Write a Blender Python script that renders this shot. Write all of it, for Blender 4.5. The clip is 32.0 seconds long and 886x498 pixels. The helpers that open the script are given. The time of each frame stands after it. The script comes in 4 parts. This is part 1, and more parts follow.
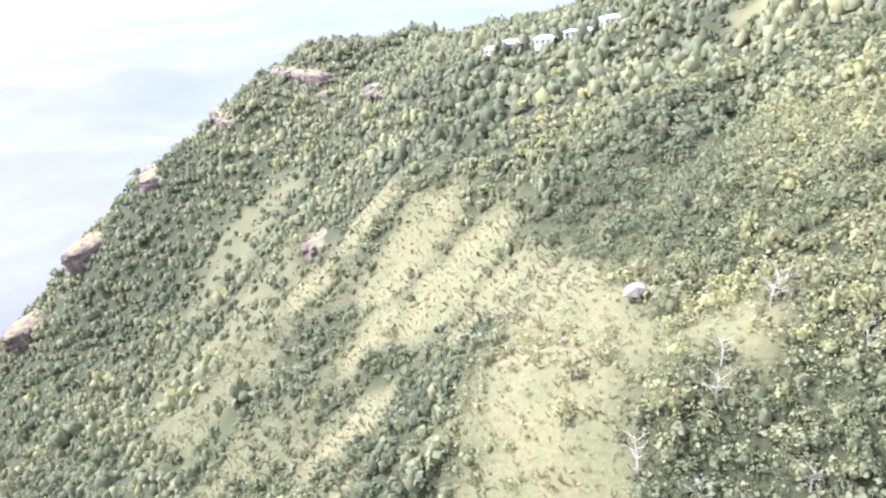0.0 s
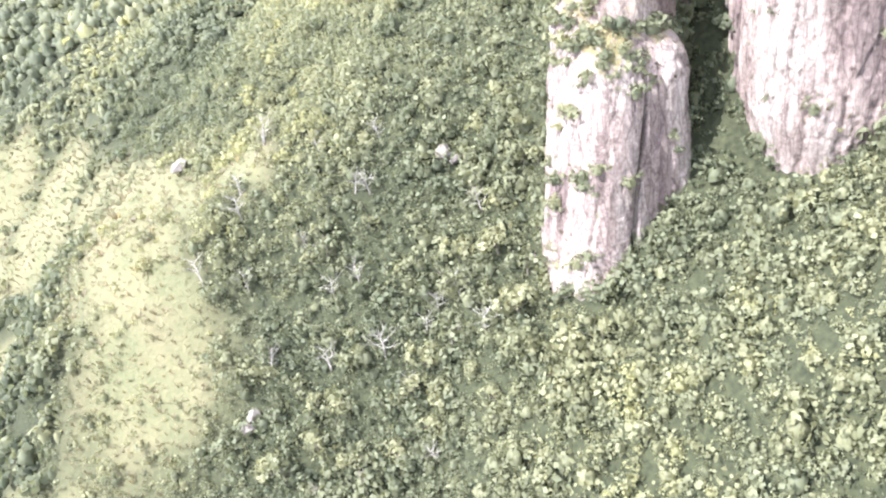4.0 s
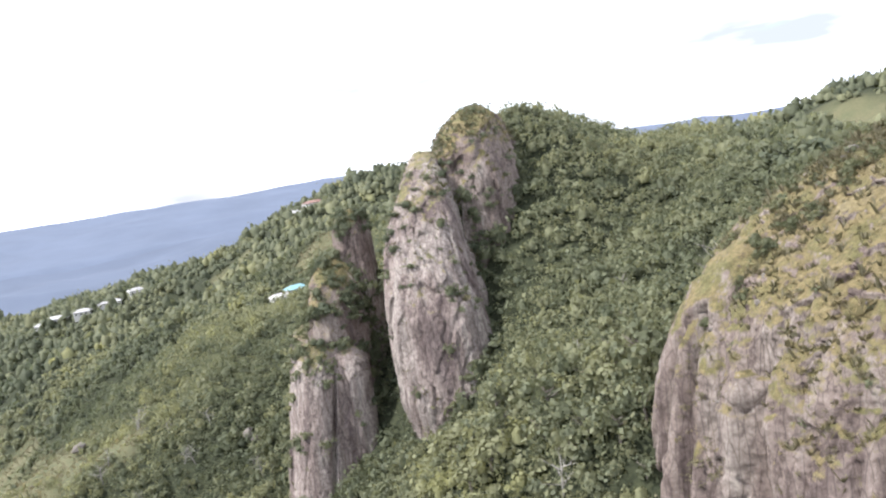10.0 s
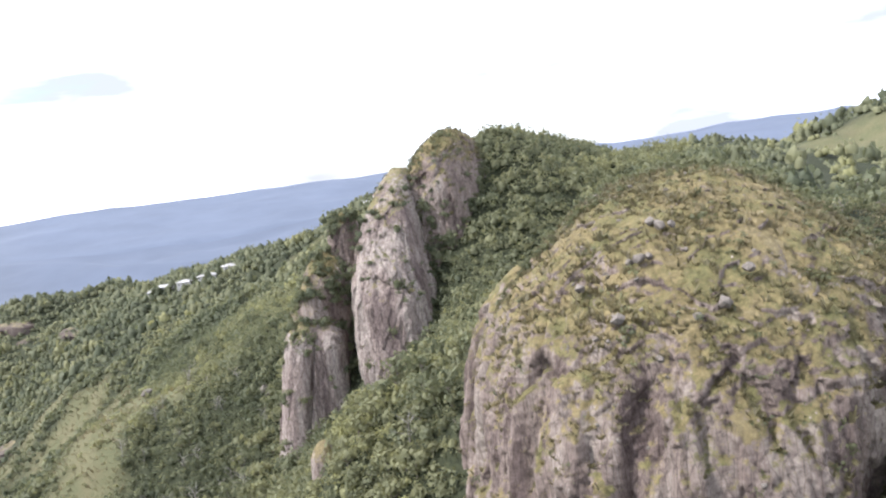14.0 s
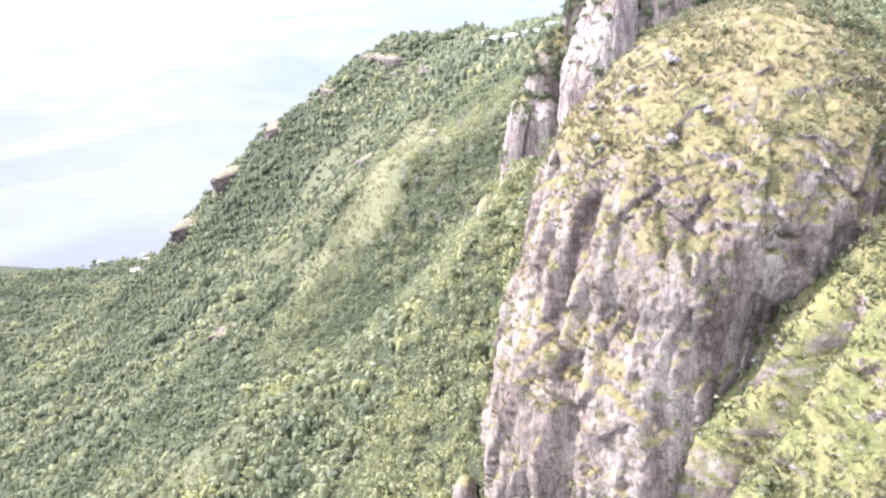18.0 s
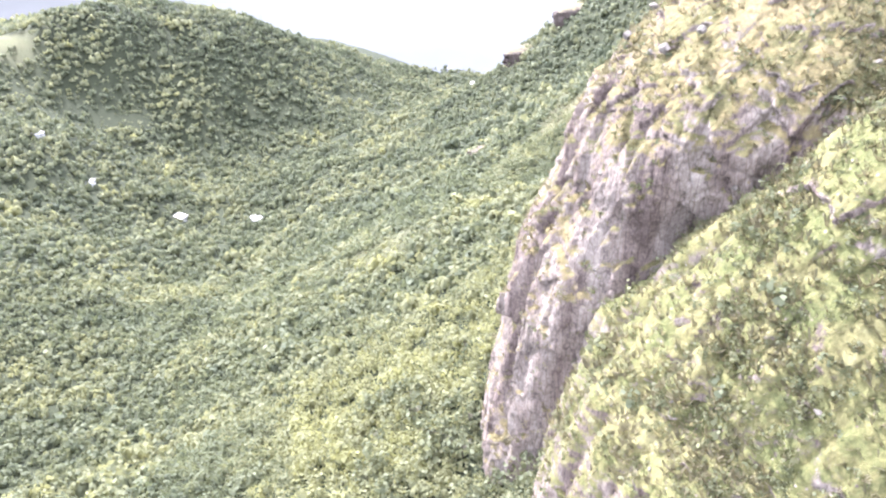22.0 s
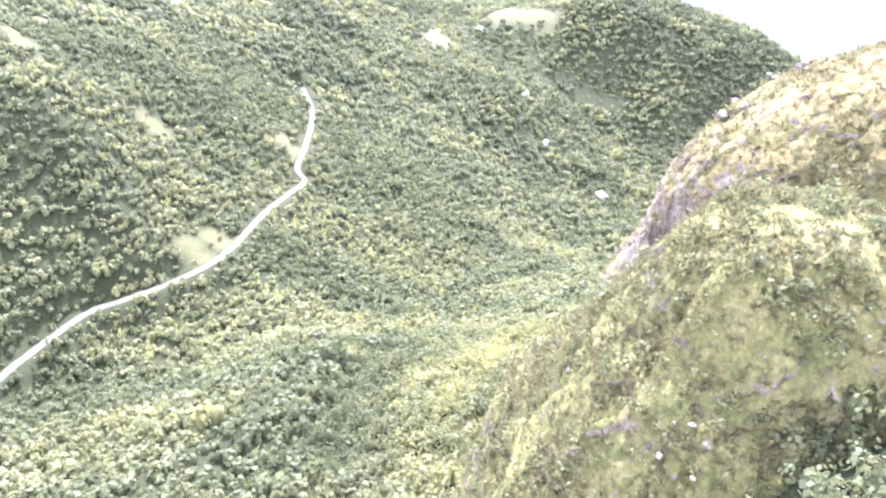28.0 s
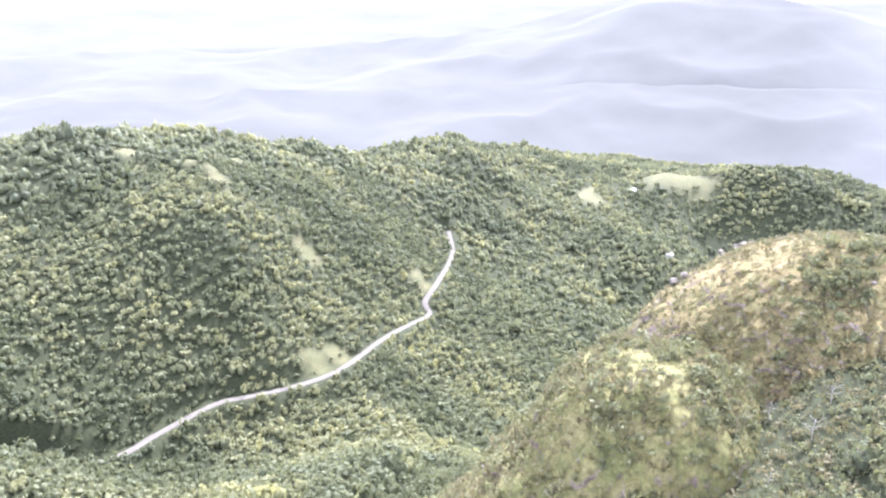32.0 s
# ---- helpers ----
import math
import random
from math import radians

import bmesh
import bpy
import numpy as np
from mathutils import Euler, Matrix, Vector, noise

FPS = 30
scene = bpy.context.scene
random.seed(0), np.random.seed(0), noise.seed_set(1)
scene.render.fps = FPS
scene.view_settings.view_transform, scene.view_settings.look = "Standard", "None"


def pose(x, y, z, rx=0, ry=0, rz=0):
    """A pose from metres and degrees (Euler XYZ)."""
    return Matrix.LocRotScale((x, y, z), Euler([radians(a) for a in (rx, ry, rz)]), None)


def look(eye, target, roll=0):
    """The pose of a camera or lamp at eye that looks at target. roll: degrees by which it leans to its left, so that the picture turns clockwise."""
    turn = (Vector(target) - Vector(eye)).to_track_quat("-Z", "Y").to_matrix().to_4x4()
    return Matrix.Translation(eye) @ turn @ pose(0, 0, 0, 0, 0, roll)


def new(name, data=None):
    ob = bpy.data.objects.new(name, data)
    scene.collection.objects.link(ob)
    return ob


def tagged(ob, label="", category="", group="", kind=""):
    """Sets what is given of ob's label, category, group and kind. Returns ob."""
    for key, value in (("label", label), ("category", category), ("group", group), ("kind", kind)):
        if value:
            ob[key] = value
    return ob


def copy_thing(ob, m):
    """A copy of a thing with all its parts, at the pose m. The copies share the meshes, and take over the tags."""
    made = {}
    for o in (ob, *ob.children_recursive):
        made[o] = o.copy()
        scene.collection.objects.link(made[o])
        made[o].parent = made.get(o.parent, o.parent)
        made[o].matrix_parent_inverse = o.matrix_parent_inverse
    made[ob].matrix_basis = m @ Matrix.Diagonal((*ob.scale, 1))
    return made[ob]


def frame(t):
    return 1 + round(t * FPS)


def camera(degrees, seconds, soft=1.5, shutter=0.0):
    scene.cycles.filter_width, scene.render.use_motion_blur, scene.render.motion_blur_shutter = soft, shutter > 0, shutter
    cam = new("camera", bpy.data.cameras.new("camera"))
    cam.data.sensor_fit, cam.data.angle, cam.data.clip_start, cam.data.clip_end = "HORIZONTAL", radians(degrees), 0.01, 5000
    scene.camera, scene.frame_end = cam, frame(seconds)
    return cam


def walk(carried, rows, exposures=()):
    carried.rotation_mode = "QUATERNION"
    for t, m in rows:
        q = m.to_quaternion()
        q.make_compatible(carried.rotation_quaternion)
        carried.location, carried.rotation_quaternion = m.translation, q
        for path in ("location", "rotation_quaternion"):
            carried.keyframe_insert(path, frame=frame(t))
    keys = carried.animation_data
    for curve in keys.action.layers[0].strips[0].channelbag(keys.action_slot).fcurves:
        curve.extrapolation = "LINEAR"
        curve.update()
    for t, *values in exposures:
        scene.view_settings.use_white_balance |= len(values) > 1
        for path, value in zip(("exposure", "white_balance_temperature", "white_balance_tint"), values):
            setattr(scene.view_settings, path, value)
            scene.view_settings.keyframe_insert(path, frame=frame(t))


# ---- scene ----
cam = camera(63.1, 32.0, soft=2.2)
PATH = [
    (0, (-48.601, 58.129, 196.752), (-49.509, 59.737, 195.983), -6.7),
    (0.5, (-46.223, 54.088, 198.266), (-46.963, 55.649, 197.258), -8.6),
    (1, (-43.669, 49.576, 200.015), (-44.251, 51.045, 198.789), -10.5),
    (1.5, (-39.602, 44.130, 200.277), (-40.066, 45.558, 198.956), -11.9),
    (2, (-34.892, 38.497, 200.280), (-35.225, 39.958, 198.956), -12.1),
    (2.5, (-30.082, 33.026, 200.220), (-30.308, 34.552, 198.947), -12.2),
    (3, (-25.137, 27.609, 200.142), (-25.252, 29.188, 198.920), -12.2),
    (3.5, (-20.077, 22.054, 200.020), (-20.124, 23.682, 198.859), -11.9),
    (5.5, (0.057, -0.029, 199.979), (0.059, 1.838, 199.262), -9.6),
    (6, (4.61, -5.767, 200.082), (4.636, -3.85, 199.512), -9.3),
    (6.5, (9.722, -12.004, 200.604), (9.768, -10.044, 200.209), -9.2),
    (7, (14.538, -17.548, 200.579), (14.6, -15.564, 200.335), -9.3),
    (7.5, (19.612, -22.998, 200.545), (19.675, -21.01, 200.334), -9.5),
    (8, (24.773, -28.931, 200.948), (24.834, -26.944, 200.736), -9.5),
    (8.5, (29.638, -34.604, 201.329), (29.698, -32.616, 201.116), -9.5),
    (9, (34.577, -40.173, 201.955), (34.637, -38.186, 201.738), -9.5),
    (9.5, (40.121, -45.941, 202.847), (40.178, -43.954, 202.625), -9.4),
    (10, (45.03, -51.336, 203.072), (45.088, -49.35, 202.846), -9.3),
    (10.5, (50.225, -56.493, 203.166), (50.28, -54.507, 202.937), -9.2),
    (11, (55.992, -61.854, 203.24), (56.027, -59.865, 203.033), -9.1),
    (11.5, (61.487, -66.64, 203.446), (61.506, -64.651, 203.234), -8.9),
    (12, (67.018, -71.322, 203.688), (67.026, -69.334, 203.47), -8.7),
    (12.5, (73.228, -75.766, 203.974), (73.191, -73.779, 203.754), -8.4),
    (13, (79.226, -79.828, 204.453), (79.136, -77.843, 204.229), -8.2),
    (13.5, (85.452, -83.576, 204.784), (85.28, -81.596, 204.562), -8.0),
    (15.5, (112.828, -93.459, 207.532), (112.155, -91.586, 207.335), -7.6),
    (16, (120.524, -94.746, 208.313), (119.72, -92.925, 208.122), -7.3),
    (16.5, (127.872, -95.045, 209.085), (126.956, -93.284, 208.847), -7.3),
    (17, (135.111, -95.372, 209.88), (134.084, -93.705, 209.474), -7.0),
    (17.5, (142.826, -94.866, 210.463), (141.709, -93.311, 209.884), -6.7),
    (18, (150.157, -93.865, 211.219), (148.977, -92.431, 210.476), -6.3),
    (18.5, (157.391, -92.391, 211.767), (156.165, -91.094, 210.864), -5.7),
    (19, (165.005, -90.592, 212.953), (163.676, -89.409, 212.039), -5.3),
    (19.5, (171.92, -87.86, 213.532), (170.496, -86.789, 212.624), -4.6),
    (20, (179.211, -84.418, 214.327), (177.689, -83.489, 213.423), -3.9),
    (20.5, (185.906, -81.121, 215.09), (184.289, -80.356, 214.195), -3.5),
    (21, (192.193, -77.129, 216.211), (190.547, -76.435, 215.312), -3.3),
    (21.5, (198.719, -72.586, 217.001), (197.113, -71.935, 216.002), -2.9),
    (22, (204.326, -67.674, 217.724), (202.732, -67.074, 216.675), -2.4),
    (22.5, (209.658, -63.029, 218.919), (208.030, -62.532, 217.869), -2.1),
    (23, (215.033, -57.670, 220.212), (213.369, -57.312, 219.163), -1.9),
    (23.5, (219.951, -52.504, 221.375), (218.262, -52.285, 220.327), -1.6),
    (24, (224.072, -46.935, 222.654), (222.373, -46.828, 221.604), -1.5),
    (24.5, (228.706, -40.962, 224.165), (227.004, -41.003, 223.115), -1.5),
    (25, (232.777, -34.930, 225.395), (231.089, -35.168, 224.349), -1.6),
    (25.5, (236.275, -28.950, 226.774), (234.598, -29.247, 225.724), -1.9),
    (27.5, (248.045, -4.850, 229.774), (246.418, -5.355, 228.725), -0.8),
    (28, (250.780, 1.008, 231.243), (249.166, 0.399, 230.231), -0.9),
    (28.5, (253.342, 6.529, 232.842), (251.708, 5.887, 231.885), -0.8),
    (29, (255.682, 12.239, 234.298), (254.024, 11.581, 233.395), -0.6),
    (29.5, (257.486, 18.416, 235.765), (255.813, 17.740, 234.902), -0.3),
    (30, (259.130, 24.333, 236.911), (257.463, 23.644, 236.046), 0.0),
    (30.5, (260.798, 30.213, 238.214), (259.155, 29.459, 237.358), 0.2),
    (31, (262.321, 36.326, 239.668), (260.678, 35.472, 238.913), 0.2),
    (31.5, (262.895, 42.164, 240.859), (261.263, 41.210, 240.207), -0.1),
    (32, (263.397, 48.257, 242.259), (261.845, 47.169, 241.618), -0.5),
]
walk(cam, [(t, look(eye, target, roll)) for t, eye, target, roll in PATH],
     [(0, 2.2, 5700, 20), (1.0, 2.42, 5750, 20), (3.5, 2.42, 5800, 18), (6.0, 1.85, 5800, 16), (7.0, 1.05, 5950, 13), (8.5, 1.0, 5950, 13), (13.5, 1.0, 5950, 14), (16.3, 1.0, 5900, 14), (17.1, 2.0, 5800, 16), (18.2, 2.25, 5700, 18), (22.5, 2.6, 5650, 20), (25.5, 2.75, 5600, 21), (28, 2.82, 5650, 21), (30, 2.7, 5650, 21), (32, 2.42, 5650, 20)])

# ---- sky, sun and light ----
SUN_AZ, SUN_EL = radians(105), radians(50)
world = bpy.data.worlds.new("sky")
scene.world = world
world.use_nodes = True
wt = world.node_tree
wt.nodes.clear()


def wnode(kind, **settings):
    n = wt.nodes.new(kind)
    for key, value in settings.items():
        n.inputs[key].default_value = value
    return n


w_out, w_bg = wnode("ShaderNodeOutputWorld"), wnode("ShaderNodeBackground", Strength=0.125)
w_sky = wnode("ShaderNodeTexSky")
w_sky.sky_type, w_sky.sun_disc, w_sky.sun_elevation = "NISHITA", False, SUN_EL
w_sky.sun_rotation = -SUN_AZ
w_co = wnode("ShaderNodeTexCoord")
w_map = wnode("ShaderNodeMapping", Scale=(1.0, 1.0, 4.0))
w_noise = wnode("ShaderNodeTexNoise", Scale=2.2, Detail=6.0, Roughness=0.55)
w_ramp = wnode("ShaderNodeValToRGB")
w_ramp.color_ramp.elements[0].position, w_ramp.color_ramp.elements[1].position = 0.30, 0.46
w_mix = wnode("ShaderNodeMixRGB")
w_map2 = wnode("ShaderNodeMapping", Location=(3.7, 1.2, 0.0), Scale=(1.0, 1.0, 5.0))
w_noise2 = wnode("ShaderNodeTexNoise", Scale=3.0, Detail=5.0, Roughness=0.5)
w_ramp2 = wnode("ShaderNodeValToRGB")
w_ramp2.color_ramp.elements[0].position, w_ramp2.color_ramp.elements[1].position = 0.49, 0.67
w_ramp2.color_ramp.elements[0].color, w_ramp2.color_ramp.elements[1].color = (10.0, 10.2, 10.5, 1), (3.6, 3.75, 4.3, 1)
wt.links.new(w_co.outputs["Generated"], w_map2.inputs["Vector"])
wt.links.new(w_map2.outputs[0], w_noise2.inputs["Vector"])
wt.links.new(w_noise2.outputs["Fac"], w_ramp2.inputs[0])
wt.links.new(w_ramp2.outputs[0], w_mix.inputs[2])
wt.links.new(w_co.outputs["Generated"], w_map.inputs["Vector"])
wt.links.new(w_map.outputs[0], w_noise.inputs["Vector"])
wt.links.new(w_noise.outputs["Fac"], w_ramp.inputs[0])
wt.links.new(w_ramp.outputs[0], w_mix.inputs[0])
wt.links.new(w_sky.outputs[0], w_mix.inputs[1])
wt.links.new(w_mix.outputs[0], w_bg.inputs["Color"])
wt.links.new(w_bg.outputs[0], w_out.inputs["Surface"])

sun_data = bpy.data.lights.new("sun", "SUN")
sun_data.energy, sun_data.angle, sun_data.color = 4.8, radians(0.6), (1.0, 0.95, 0.86)
sun = new("sun", sun_data)
sun_way = Vector((-math.sin(SUN_AZ) * math.cos(SUN_EL), math.cos(SUN_AZ) * math.cos(SUN_EL), math.sin(SUN_EL)))
sun.matrix_world = look(sun_way * 500, (0, 0, 0))


# ---- noise ----
def hashed(ix, iy, iz, seed):
    h = (ix * 374761393 + iy * 668265263 + iz * 1274126177 + seed * 974634777) & 0x7FFFFFFF
    h = ((h ^ (h >> 13)) * 1103515245) & 0x7FFFFFFF
    h = ((h ^ (h >> 15)) * 668265263) & 0x7FFFFFFF
    return (h ^ (h >> 16)) / 0x7FFFFFFF


def value_noise(x, y, z=0.0, seed=0):
    """Smooth noise from -1 to 1, for arrays."""
    x, y, z = np.broadcast_arrays(np.asarray(x, float), np.asarray(y, float), np.asarray(z, float))
    ix, iy, iz = (np.floor(v).astype(np.int64) for v in (x, y, z))
    fx, fy, fz = x - ix, y - iy, z - iz
    fx, fy, fz = (f * f * f * (f * (f * 6 - 15) + 10) for f in (fx, fy, fz))
    total = 0.0
    for dx in (0, 1):
        for dy in (0, 1):
            for dz in (0, 1):
                weight = (fx if dx else 1 - fx) * (fy if dy else 1 - fy) * (fz if dz else 1 - fz)
                total = total + weight * hashed(ix + dx, iy + dy, iz + dz, seed)
    return total * 2 - 1


def fbm(x, y, z=0.0, octaves=4, seed=0, gain=0.5):
    total, amp = 0.0, 1.0
    for o in range(octaves):
        total = total + amp * value_noise(np.asarray(x) * 2**o, np.asarray(y) * 2**o, np.asarray(z) * 2**o, seed + 17 * o)
        amp *= gain
    return total


# ---- materials ----
def material(name, rough=0.9):
    m = bpy.data.materials.new(name)
    m.use_nodes = True
    m.node_tree.nodes["Principled BSDF"].inputs["Roughness"].default_value = rough
    m.node_tree.nodes["Principled BSDF"].inputs["Specular IOR Level"].default_value = 0.2
    return m, m.node_tree, m.node_tree.nodes["Principled BSDF"]


def node(tree, kind, links=(), **settings):
    n = tree.nodes.new(kind)
    for key, value in settings.items():
        n.inputs[key].default_value = value
    for source, target in links:
        tree.links.new(source, n.inputs[target])
    return n


def ramp(tree, source, stops):
    n = tree.nodes.new("ShaderNodeValToRGB")
    tree.links.new(source, n.inputs[0])
    while len(n.color_ramp.elements) < len(stops):
        n.color_ramp.elements.new(0.5)
    for e, (at, colour) in zip(n.color_ramp.elements, stops):
        e.position, e.color = at, (*colour, 1)
    return n.outputs[0]


def mix(tree, fac, a, b):
    n = tree.nodes.new("ShaderNodeMixRGB")
    for source, k in ((fac, 0), (a, 1), (b, 2)):
        if isinstance(source, (int, float)):
            n.inputs[k].default_value = source
        elif isinstance(source, tuple):
            n.inputs[k].default_value = (*source, 1)
        else:
            tree.links.new(source, n.inputs[k])
    return n.outputs[0]


def foliage(name, dark, mid, light):
    """Leaves: every plant has a shade of its own, and every leaf clump strays a little from it."""
    m, t, b = material(name, 0.65)
    b.inputs["Specular IOR Level"].default_value = 0.22
    geo = node(t, "ShaderNodeNewGeometry")
    own = node(t, "ShaderNodeAttribute")
    own.attribute_name = "shade"
    plant = ramp(t, own.outputs["Fac"], [(0.0, dark), (0.45, mid), (0.8, light), (1.0, tuple(c * k for c, k in zip(light, (1.18, 1.16, 1.0))))])
    leaf = ramp(t, geo.outputs["Random Per Island"], [(0.0, (0.86, 0.86, 0.87)), (1.0, (1.12, 1.11, 1.1))])
    col = node(t, "ShaderNodeMixRGB", [(plant, 1), (leaf, 2)], Fac=1.0)
    col.blend_type = "MULTIPLY"
    t.links.new(col.outputs[0], b.inputs["Base Color"])
    lit_through = node(t, "ShaderNodeMixRGB", [(col.outputs[0], 1)], Fac=1.0)
    lit_through.blend_type = "MULTIPLY"
    lit_through.inputs[2].default_value = (1.25, 1.2, 0.95, 1)
    trans = node(t, "ShaderNodeBsdfTranslucent", [(lit_through.outputs[0], "Color")])
    both = node(t, "ShaderNodeMixShader", [(b.outputs[0], 1), (trans.outputs[0], 2)], Fac=0.45)
    t.links.new(both.outputs[0], t.nodes["Material Output"].inputs["Surface"])
    return m


LEAF = foliage("broad_leaves", (0.083, 0.096, 0.06), (0.138, 0.149, 0.09), (0.196, 0.2, 0.114))
SCRUB = foliage("scrub_leaves", (0.097, 0.091, 0.056), (0.139, 0.126, 0.079), (0.192, 0.17, 0.11))
GREY_SCRUB = foliage("grey_green_scrub", (0.081, 0.09, 0.049), (0.119, 0.125, 0.07), (0.162, 0.162, 0.095))


def ground_material():
    m, t, b = material("grass_and_shaded_soil", 0.95)
    co = node(t, "ShaderNodeTexCoord")
    dry = node(t, "ShaderNodeAttribute")
    dry.attribute_name = "dry"
    n1 = node(t, "ShaderNodeTexNoise", [(co.outputs["Object"], "Vector")], Scale=0.09, Detail=5.0)
    n2 = node(t, "ShaderNodeTexNoise", [(co.outputs["Object"], "Vector")], Scale=0.9, Detail=6.0, Roughness=0.65)
    a = ramp(t, n1.outputs["Fac"], [(0.3, (0.064, 0.074, 0.036)), (0.5, (0.088, 0.087, 0.045)), (0.7, (0.112, 0.1, 0.056))])
    c = ramp(t, n2.outputs["Fac"], [(0.3, (0.045, 0.052, 0.026)), (0.7, (0.122, 0.108, 0.06))])
    grass = mix(t, 0.45, a, c)
    # forest soil, its colour darkened further to paint in shade between the trees
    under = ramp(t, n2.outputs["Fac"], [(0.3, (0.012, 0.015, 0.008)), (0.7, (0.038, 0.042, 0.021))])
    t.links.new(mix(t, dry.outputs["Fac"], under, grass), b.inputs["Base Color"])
    bump = node(t, "ShaderNodeBump", [(n2.outputs["Fac"], "Height")], Strength=0.8, Distance=0.6)
    t.links.new(bump.outputs[0], b.inputs["Normal"])
    return m


GROUND = ground_material()


def rock_material(name, bare=0.0, tone=(1.0, 1.0, 1.0), green=(1.0, 1.0, 1.0)):
    m, t, b = material(name, 0.9)
    co = node(t, "ShaderNodeTexCoord")
    geo = node(t, "ShaderNodeNewGeometry")
    tall = node(t, "ShaderNodeMapping", [(co.outputs["Object"], "Vector")], Scale=(1.0, 1.0, 0.16))
    streak = node(t, "ShaderNodeTexNoise", [(tall.outputs[0], "Vector")], Scale=0.42, Detail=8.0, Roughness=0.62)
    fine = node(t, "ShaderNodeTexNoise", [(co.outputs["Object"], "Vector")], Scale=1.5, Detail=9.0, Roughness=0.75)
    cells = node(t, "ShaderNodeTexVoronoi", [(tall.outputs[0], "Vector")], Scale=0.95)
    cells.feature = "DISTANCE_TO_EDGE"
    base = ramp(t, streak.outputs["Fac"], [(0.32, (0.12, 0.098, 0.094)), (0.44, (0.235, 0.2, 0.182)), (0.56, (0.34, 0.3, 0.272)), (0.7, (0.46, 0.42, 0.385))])
    grain = ramp(t, fine.outputs["Fac"], [(0.38, (0.085, 0.07, 0.068)), (0.48, (0.26, 0.225, 0.205)), (0.57, (0.45, 0.41, 0.372)), (0.66, (0.6, 0.57, 0.53))])
    rock = mix(t, 0.36, base, grain)
    # dark water stains that run down the face
    runs = node(t, "ShaderNodeMapping", [(co.outputs["Object"], "Vector")], Scale=(1.0, 1.0, 0.1))
    wet = node(t, "ShaderNodeTexNoise", [(runs.outputs[0], "Vector")], Scale=0.16, Detail=6.0, Roughness=0.6)
    stain = ramp(t, wet.outputs["Fac"], [(0.36, (0.42, 0.37, 0.39)), (0.46, (0.8, 0.75, 0.75)), (0.56, (1, 1, 1))])
    stained = node(t, "ShaderNodeMixRGB", [(rock, 1), (stain, 2)], Fac=0.9)
    stained.blend_type = "MULTIPLY"
    rock = stained.outputs[0]
    joint = ramp(t, cells.outputs["Distance"], [(0.0, (0.45, 0.43, 0.43)), (0.09, (1, 1, 1))])
    dark = node(t, "ShaderNodeMixRGB", [(rock, 1), (joint, 2)], Fac=0.75)
    dark.blend_type = "MULTIPLY"
    toned = node(t, "ShaderNodeMixRGB", [(dark.outputs[0], 1)], Fac=1.0)
    toned.blend_type = "MULTIPLY"
    toned.inputs[2].default_value = (*tone, 1)
    # turf on flat rock, moss and hanging grass in patches on the steep
    xyz = node(t, "ShaderNodeSeparateXYZ", [(geo.outputs["Normal"], 0)])
    wob = node(t, "ShaderNodeTexNoise", [(co.outputs["Object"], "Vector")], Scale=0.2, Detail=8.0, Roughness=0.7)
    lift = node(t, "ShaderNodeMath", [(wob.outputs["Fac"], 0)])
    lift.operation = "MULTIPLY"
    lift.inputs[1].default_value = 1.3
    frayed = node(t, "ShaderNodeMath", [(fine.outputs["Fac"], 0), (lift.outputs[0], 2)])
    frayed.operation = "MULTIPLY_ADD"
    frayed.inputs[1].default_value = 0.9
    flat = node(t, "ShaderNodeMath", [(xyz.outputs["Z"], 0), (frayed.outputs[0], 1)])
    edge = node(t, "ShaderNodeMapRange", [(flat.outputs[0], "Value")])
    edge.inputs["From Min"].default_value, edge.inputs["From Max"].default_value = 1.3 + bare, 1.46 + bare
    blade = ramp(t, fine.outputs["Fac"], [(0.32, (0.5, 0.5, 0.5)), (0.5, (0.95, 0.95, 0.95)), (0.68, (1.5, 1.48, 1.5))])
    spread = node(t, "ShaderNodeTexNoise", [(co.outputs["Object"], "Vector")], Scale=0.16, Detail=7.0, Roughness=0.7)
    hue = ramp(t, spread.outputs["Fac"], [(0.34, (0.092, 0.093, 0.041)), (0.46, (0.127, 0.116, 0.055)), (0.55, (0.157, 0.131, 0.067)), (0.66, (0.174, 0.149, 0.086))])
    turf = node(t, "ShaderNodeMixRGB", [(hue, 1), (blade, 2)], Fac=1.0)
    turf.blend_type = "MULTIPLY"
    own = node(t, "ShaderNodeMixRGB", [(turf.outputs[0], 1)], Fac=1.0)
    own.blend_type = "MULTIPLY"
    own.inputs[2].default_value = (*green, 1)
    stones = node(t, "ShaderNodeTexVoronoi", [(co.outputs["Object"], "Vector")], Scale=0.75)
    stones.inputs["Randomness"].default_value = 1.0
    clear = node(t, "ShaderNodeMapRange", [(stones.outputs["Distance"], "Value")])
    clear.inputs["From Min"].default_value, clear.inputs["From Max"].default_value = 0.1, 0.15
    cover = node(t, "ShaderNodeMath", [(edge.outputs[0], 0), (clear.outputs[0], 1)])
    cover.operation = "MULTIPLY"
    t.links.new(mix(t, cover.outputs[0], toned.outputs[0], own.outputs[0]), b.inputs["Base Color"])
    bump = node(t, "ShaderNodeBump", [(fine.outputs["Fac"], "Height")], Strength=0.9, Distance=0.5)
    t.links.new(bump.outputs[0], b.inputs["Normal"])
    return m


